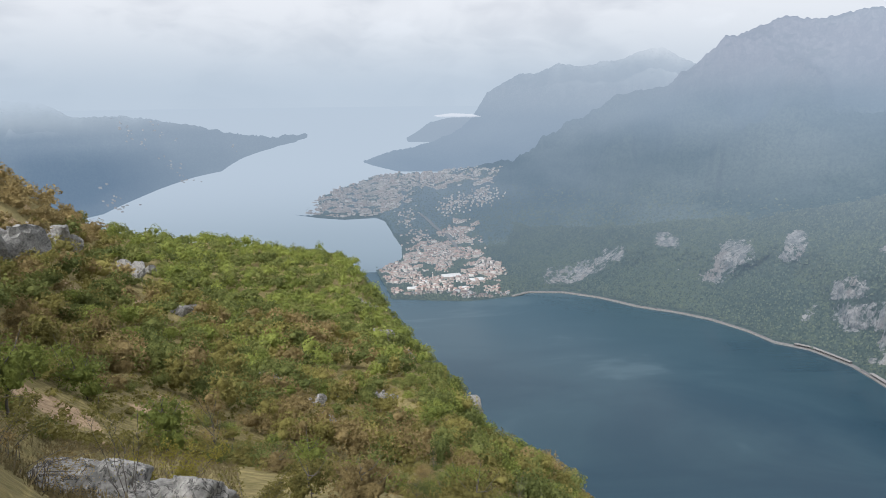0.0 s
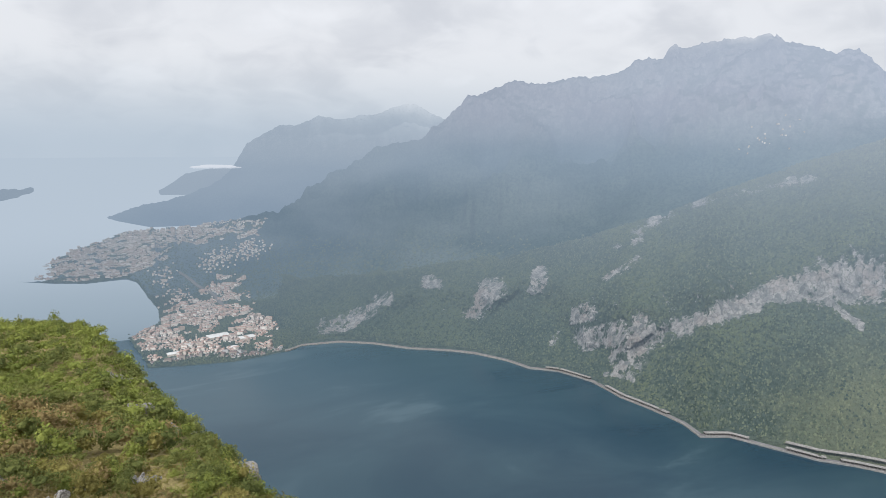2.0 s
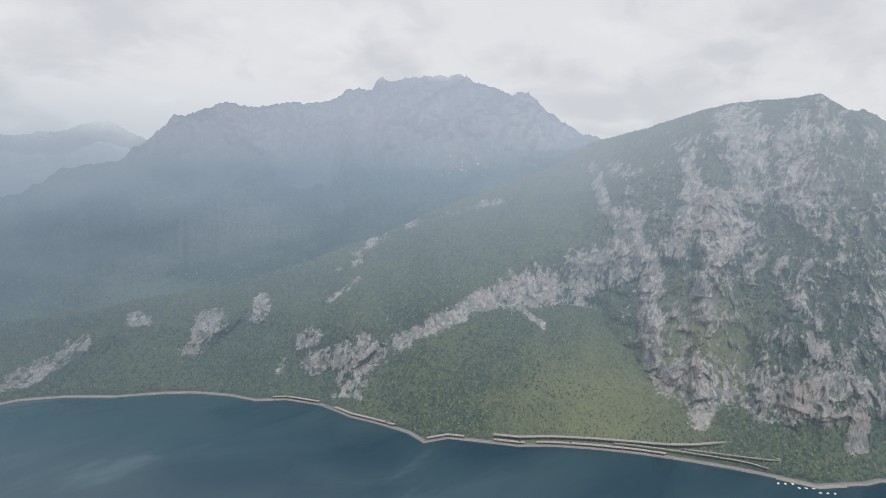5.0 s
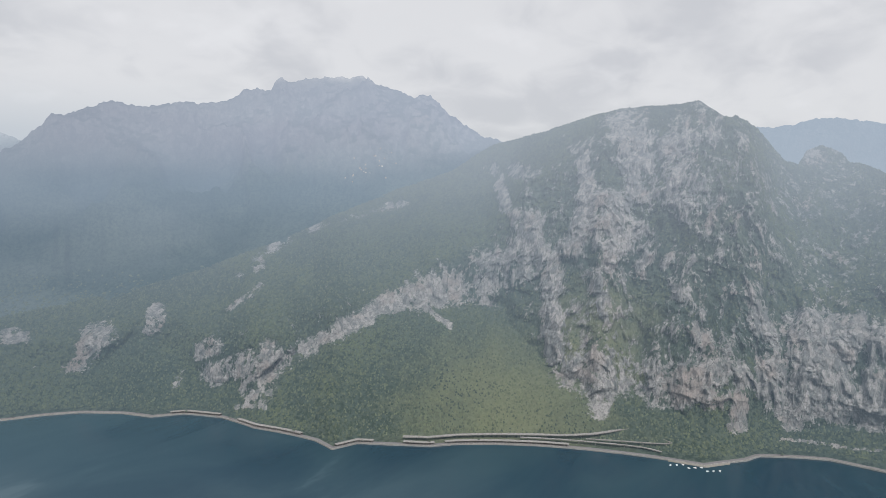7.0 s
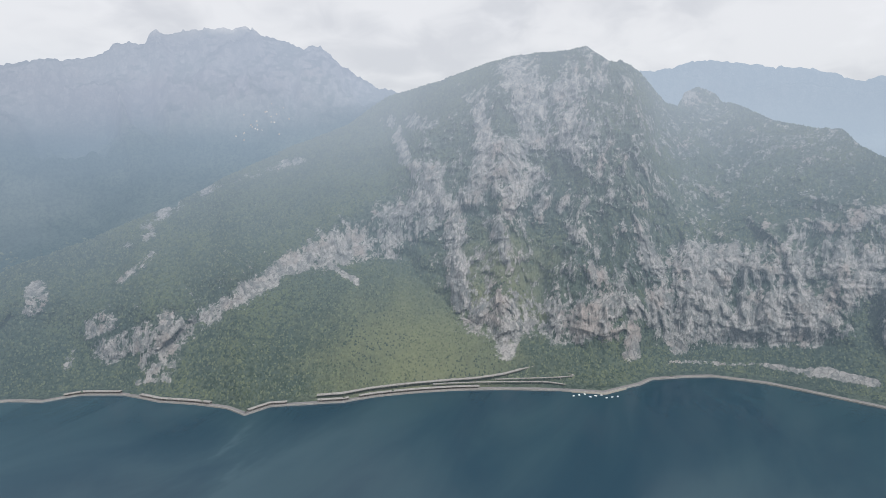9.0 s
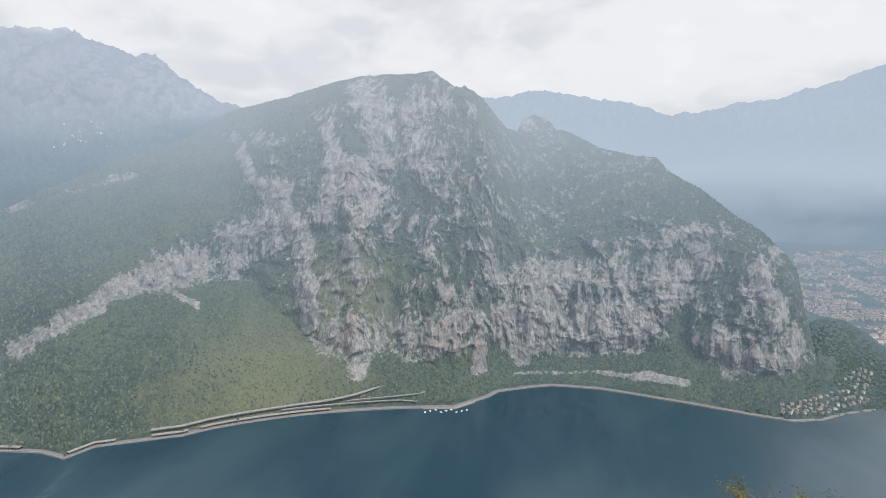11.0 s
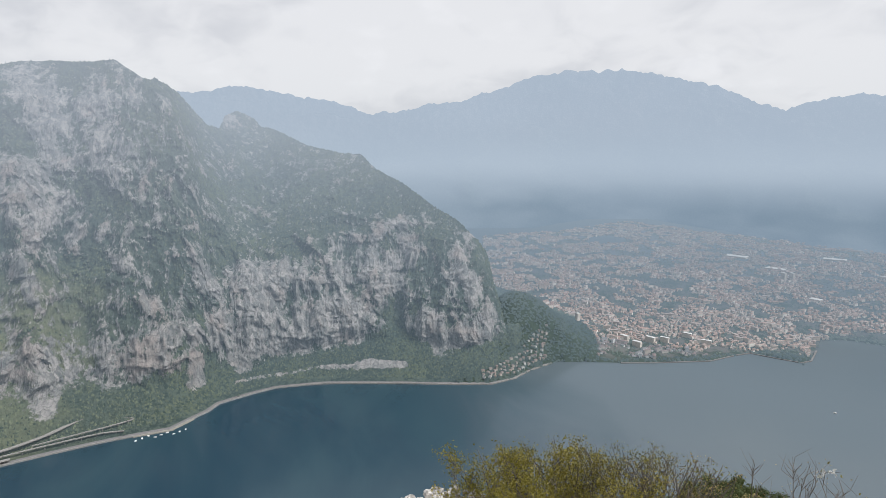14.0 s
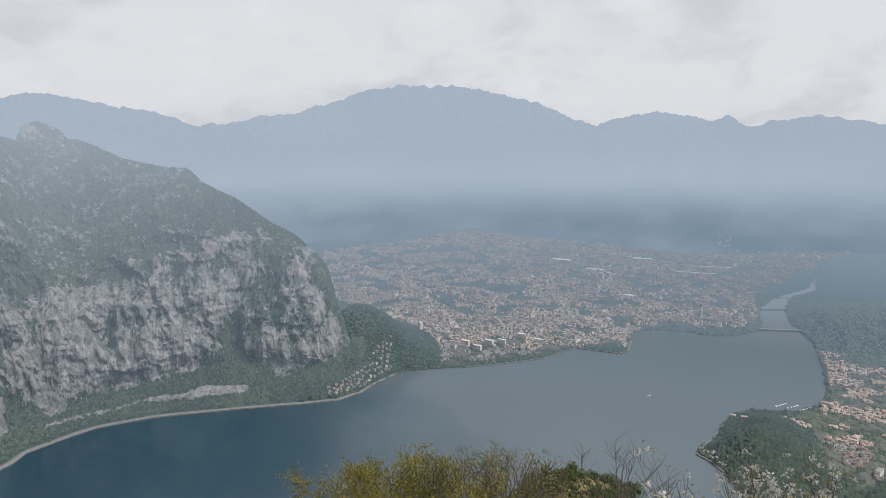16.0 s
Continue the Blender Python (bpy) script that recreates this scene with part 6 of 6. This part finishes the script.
line = shore_line(6.5, 113.0, 0.0)
tagged(new("retaining_wall", fast_mesh("retaining_wall", *ribbon(line, -3, 1.2, -6, 4.6), [CONCRETE], smooth=False)), "long pale retaining wall along the water", "wall", kind="structure")
tagged(new("road", fast_mesh("road", *ribbon(line, 1.2, 12.0, 1, 5.0), [ASPHALT], smooth=False)), "grey lakeside road cut into the shore", "road", kind="structure")
tagged(new("beach", fast_mesh("beach", *ribbon(shore_line(75.2, 80.0, 0.0), -9, 2, -5, 3.0), [GRAVEL], smooth=False)), "pale gravel spit with moored boats", "beach", kind="structure")
tagged(new("promenade", fast_mesh("promenade", *ribbon(plan(LECCO[1:10]), -3, 3, -5, 2.6), [ASPHALT], smooth=False)), "pale lakeside promenade before the town", "pavement", kind="structure")
tagged(new("quay", fast_mesh("quay", *ribbon(plan(LECCO[11:17]), -3, 5, -5, 2.8), [CONCRETE], smooth=False)), "pale stone quay along the old town", "pavement", kind="structure")
tagged(new("shore_road", fast_mesh("shore_road", *ribbon(plan(MALGRATE[12:22]), -1, 5, -5, 3.2), [ASPHALT], smooth=False)), "pale road round the wooded headland", "road", kind="structure")


def box_mesh(name, size, mt, lift=0.0):
    bm = bmesh.new()
    bmesh.ops.create_cube(bm, size=1.0)
    bmesh.ops.scale(bm, vec=size, verts=bm.verts)
    bmesh.ops.translate(bm, vec=(0, 0, size[2] / 2 + lift), verts=bm.verts)
    bmesh.ops.bevel(bm, geom=bm.edges[:], offset=min(size) * 0.08, segments=1, affect="EDGES")
    me = bpy.data.meshes.new(name)
    bm.to_mesh(me)
    bm.free()
    me.materials.append(mt)
    return me


PILLAR = box_mesh("pillar", (1.6, 1.6, 6.2), CONCRETE)


def rock_shed(label, az0, az1, off=1.0):
    """A gallery over the road: roof slab, back wall and a row of pillars on the lake side."""
    root = new("rock_shed", None)
    path = shore_line(az0, az1, off, 0.1)
    root.location = (*path[len(path) // 2], 5.0)
    shift = np.array((*path[len(path) // 2], 5.0))
    for name, arrays, mt in (("roof", ribbon(path, 0.0, 13.5, 11.2, 12.6), CONCRETE), ("back_wall", ribbon(path, 12.0, 13.5, 4.0, 11.2), GALLERY_SHADE)):
        part(name, fast_mesh(name, arrays[0] - shift, arrays[1], [mt], smooth=False), root)
    length = np.concatenate([[0], np.cumsum(np.linalg.norm(np.diff(path, axis=0), axis=1))])
    for s in np.arange(4, length[-1], 9.0):
        p = np.array([np.interp(s, length, path[:, c]) for c in (0, 1)])
        ob = part("pillar", PILLAR, root)
        out = p / np.linalg.norm(p)
        ob.location = (*(p + out * 1.2 - shift[:2]), 0.0)
        ob.rotation_euler = (0, 0, math.atan2(out[1], out[0]))
    return tagged(root, label, "road gallery", "galleries along the shore road")


rock_shed("long concrete rockfall gallery over the shore road", 30.6, 34.6)
rock_shed("concrete rockfall gallery with many pillars", 36.0, 41.5)
rock_shed("short concrete gallery beside the spit", 44.8, 48.2)
rock_shed("concrete gallery beneath the wooded cone", 51.0, 54.0)
rock_shed("long colonnaded gallery under the motorway", 55.0, 66.5)


def viaduct(label, line, z_line, wide):
    root = new("viaduct", None)
    shift = np.array((*line[0], 0.0))
    root.location = shift
    v, f = ribbon(line, -wide / 2, wide / 2, -1.4, 0.0, z_line)
    part("deck", fast_mesh("deck", v - shift, f, [CONCRETE], smooth=False), root)
    v, f = ribbon(line, -wide / 2 - 0.3, -wide / 2, 0.0, 1.1, z_line)
    part("parapet", fast_mesh("parapet", v - shift, f, [CONCRETE], smooth=False), root)
    for i in range(1, len(line) - 1, 2):
        ob = part("pier", PILLAR, root)
        ob.location = (line[i][0] - shift[0], line[i][1] - shift[1], z_line[i] - 1.4 - 6.2 * 1.6)
        ob.scale = (1, 1, 1.6)
    return tagged(root, label, "viaduct", "road ramps above the shore")


def swing(points):
    """A smooth line through a few (bearing, metres inland, height)."""
    a, off, z = (np.array(c, float) for c in zip(*points))
    t = np.linspace(0, 1, len(a))
    u = np.linspace(0, 1, 22)
    aa, oo, zz = (np.interp(u, t, c) for c in (a, off, z))
    for _ in range(2):
        for c in (aa, oo, zz):
            c[1:-1] = (c[:-2] + 2 * c[1:-1] + c[2:]) / 4
    return polar(aa, along(aa, ABBADIA + CLIFFS) + oo, 0 * aa)[:, :2], zz


for label, wide, points in (("grey motorway deck above the shore road", 16, [(51, 34, 18), (56, 36, 20), (62, 40, 22), (66, 46, 24), (69, 66, 32), (71.6, 110, 46)]),
                            ("curved slip road down to the shore", 8, [(62, 24, 18), (66, 26, 18), (70, 30, 18), (73, 38, 16), (74.6, 30, 12)]),
                            ("hairpin ramp climbing into the trees", 7, [(68, 40, 22), (71, 46, 24), (74, 56, 26), (75.6, 72, 28), (74.6, 92, 32), (72.8, 98, 36)])):
    viaduct(label, *swing(points), wide)


def on_plain(bearing, el):
    """Where the line of sight meets the plain up the lake: (x, y, z)."""
    r = (H - 35.0) / math.tan(radians(-el))
    x, y, _ = polar(bearing, r, 0.0)
    return x, y, float(town_ground(np.array([x]), np.array([y]))[0])


way_points = np.array([on_plain(*q) for q in ((-2.1, -10.4), (-0.6, -11.6), (0.5, -12.3), (1.3, -13.3), (1.8, -14.2))])
t = np.linspace(0, 4, 33)
way_points = np.stack([np.interp(t, np.arange(5), way_points[:, c]) for c in range(3)], -1)
for _ in range(4):
    way_points[1:-1] = (way_points[:-2] + 2 * way_points[1:-1] + way_points[2:]) / 4
v, f = ribbon(way_points[:, :2], -11, 11, 1.0, 7.0, town_ground(way_points[:, 0], way_points[:, 1]))
tagged(new("motorway", fast_mesh("motorway", drawn_in(v), f, [material("pale_motorway", in_distance(build_asphalt, *TOWN_AIR))], smooth=False)), "pale motorway across the wooded plain between two towns", "road", kind="structure")

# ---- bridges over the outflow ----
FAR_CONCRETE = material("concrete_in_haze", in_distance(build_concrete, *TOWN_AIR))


def bridge(label, a, b, z, wide, arches):
    p, q = plan([a])[0], plan([b])[0]
    root = new("bridge", None)
    root.location = (*p, 0)
    across = np.stack([p, q])
    side = np.array((-(q - p)[1], (q - p)[0])) / np.linalg.norm(q - p)

    def slab(z0, z1, half, s0=0.0, s1=1.0):
        e = [p + (q - p) * s0, p + (q - p) * s1]
        v = [(*(e[i] + side * half * k), zz) for i in (0, 1) for k, zz in ((-1, z0), (-1, z1), (1, z1), (1, z0))]
        f = [(0, 1, 5, 4), (1, 2, 6, 5), (2, 3, 7, 6), (3, 0, 4, 7), (0, 3, 2, 1), (4, 5, 6, 7)]
        return drawn_in(v) - np.array((*p, 0)), np.array(f)

    part("deck", fast_mesh("deck", *slab(z - 2, z, wide / 2), [FAR_CONCRETE], smooth=False), root)
    for i in range(arches):
        s = (i + 0.5) / arches
        part("pier", fast_mesh("pier", *slab(-4, z - 2, wide * 0.4, s - 0.018, s + 0.018), [FAR_CONCRETE], smooth=False), root)
    return tagged(root, label, "bridge", "bridges over the river")


bridge("long low road bridge across the lake's outflow", (144.6, 3500), (147.8, 3575), 8, 14, 7)
bridge("stone bridge of many arches over the river", (144.2, 3960), (146.4, 4030), 9, 10, 9)
bridge("railway bridge over the river", (145.1, 4330), (146.9, 4380), 9, 9, 5)


# ---- buildings that stand out of the towns ----
def building(label, bearing, dist, w, d, h, rise, turn, roof_mat, wall_mat=None, kind="building"):
    x, y = plan([(bearing, dist)])[0]
    z = town_ground(np.array([x]), np.array([y]))[0]
    one = [np.array([c], float) for c in (x, y, z, w, d, h, rise, turn)]
    v, f, i = house_arrays(*one)
    v = drawn_in(v)
    base = drawn_in(np.array((x, y, z)))
    root = new(kind, None)
    root.location = base
    part("wall", fast_mesh("wall", v[:8] - base, f[:8], [wall_mat or PLASTER], smooth=False), root)
    part("roof", fast_mesh("roof", v[8:] - base, f[8:] - 8, [roof_mat], smooth=False), root)
    return tagged(root, label, kind, "large buildings of the towns")


for label, b, d, w, dd, h, turn in (("long white-roofed factory hall by the lake", 0.8, 2960, 95, 55, 9, 0.3), ("white-roofed factory hall beside gardens", 3.2, 2900, 70, 45, 9, 0.3), ("pale warehouse near the shore", -1.6, 2880, 60, 40, 8, 0.2),
                                    ("white warehouse at the water's edge", -2.9, 2800, 50, 35, 9, 0.2), ("pale sheet-roofed hall between houses", 1.9, 2800, 42, 26, 7, 0.4),
                                    ("long pale railway shed in the town", 139.4, 4700, 260, 26, 9, 0.75), ("long pale station roof in the town", 140.6, 4950, 270, 24, 9, 0.75), ("pale-roofed works behind the town", 128, 4900, 150, 70, 10, 0.6),
                                    ("pale-roofed factory among houses", 131, 4600, 120, 60, 10, 0.5), ("grey-roofed hall in the valley", 135, 5100, 140, 60, 10, 0.7), ("white-roofed sports hall in the town", 134, 3900, 60, 40, 10, 0.4)):
    building(label, b, d, w, dd, h, 2.0, turn, PALE_ROOF, kind="factory_hall")
for label, b, d, w, dd, h, turn in (("tall cream apartment block near the lake", 120.5, 2760, 38, 16, 24, 0.5), ("tall cream apartment block with a flat roof", 121.6, 2830, 42, 16, 27, 0.5), ("ochre apartment block behind the promenade", 122.8, 2860, 36, 15, 24, 0.6), ("pale apartment block behind the promenade", 119.4, 2820, 40, 15, 22, 0.4),
                                    ("tall grey apartment tower in the town", 131.6, 4300, 26, 22, 48, 0.3), ("tall grey apartment tower beside another", 132.2, 4330, 26, 22, 46, 0.3), ("cream apartment tower near the foot of the cliffs", 115.2, 3000, 18, 18, 38, 0.3), ("ochre block of flats among gardens", 124.6, 2960, 40, 15, 21, 0.7),
                                    ("cream block of flats by the water", 126.2, 2900, 40, 15, 21, 0.8), ("white villa on the wooded headland", 143.0, 2240, 16, 12, 8, 0.3), ("pink villa on the wooded headland", 143.9, 2180, 18, 13, 8, 0.8)):
    building(label, b, d, w, dd, h, 0.6 if h > 15 else 2.5, turn, ROOF if h < 15 else PALE_ROOF, kind="villa" if h < 15 else "apartment_block")


def bell_tower(label, bearing, dist, wide, tall):
    x, y = plan([(bearing, dist)])[0]
    z = town_ground(np.array([x]), np.array([y]))[0]
    s = float(drawn_in(np.array((x, y, z)))[1] / y)
    root = new("bell_tower", None)
    root.location = drawn_in(np.array((x, y, z)))
    part("shaft", box_mesh("shaft", (wide * s, wide * s, tall * 0.72 * s), PLASTER), root)
    part("belfry", box_mesh("belfry", (wide * 0.8 * s, wide * 0.8 * s, tall * 0.14 * s), CONCRETE, tall * 0.72 * s), root)
    bm = bmesh.new()
    bmesh.ops.create_cone(bm, cap_ends=True, segments=8, radius1=wide * 0.42 * s, radius2=0.1, depth=tall * 0.2 * s)
    bmesh.ops.translate(bm, vec=(0, 0, tall * 0.95 * s), verts=bm.verts)
    me = bpy.data.meshes.new("spire")
    bm.to_mesh(me)
    bm.free()
    me.materials.append(PALE_ROOF)
    part("spire", me, root, "slender pale spire")
    return tagged(root, label, "bell tower")


bell_tower("tall slender grey bell tower of the town church", 140.0, 3560, 11, 92)
bell_tower("stone bell tower in the lakeside village", -1.0, 2950, 7, 32)
bell_tower("slender bell tower above the headland's houses", -7.6, 5100, 8, 40)


# ---- boats ----
def boat(label, bearing, dist, long, turn):
    root = new("boat", None)
    root.location = (*plan([(bearing, dist)])[0], 0.0)
    root.rotation_euler = (0, 0, turn)
    bm = bmesh.new()
    rows = [(-0.5, 0.30), (-0.2, 0.36), (0.15, 0.30), (0.36, 0.17), (0.5, 0.01)]
    ring = []
    for u, w in rows:
        ring.append([bm.verts.new((u * long, s * w * long * k, z)) for s, k, z in ((-1, 0.6, -0.3), (-1, 1, 0.16 * long), (1, 1, 0.16 * long), (1, 0.6, -0.3))])
    for a_, b_ in zip(ring[:-1], ring[1:]):
        for j in range(4):
            bm.faces.new((a_[j], a_[(j + 1) % 4], b_[(j + 1) % 4], b_[j]))
    bm.faces.new(ring[0])
    bm.faces.new(ring[-1][::-1])
    bmesh.ops.recalc_face_normals(bm, faces=bm.faces)
    me = bpy.data.meshes.new("hull")
    bm.to_mesh(me)
    bm.free()
    me.materials.append(WHITE)
    part("hull", me, root)
    part("cabin", box_mesh("cabin", (0.3 * long, 0.34 * long, 0.16 * long), WHITE, 0.14 * long), root)
    return tagged(root, label, "boat", "boats on the lake")


boat("small white motor boat out on the lake", 136.1, 2352, 11, 0.6)
for i in range(9):
    boat("white boat moored off the gravel spit", 75.4 + 0.5 * i, 1988 + 9 * (i % 3), 9, 0.4 * i)
for i in range(12):
    boat("white boat moored in the small harbour", 146.2 + 0.22 * i, 2430 + 13 * (i % 4), 9, 0.5 * i)
boat("white boat in the bay of the headland", -10.2, 3900, 12, 1.0)
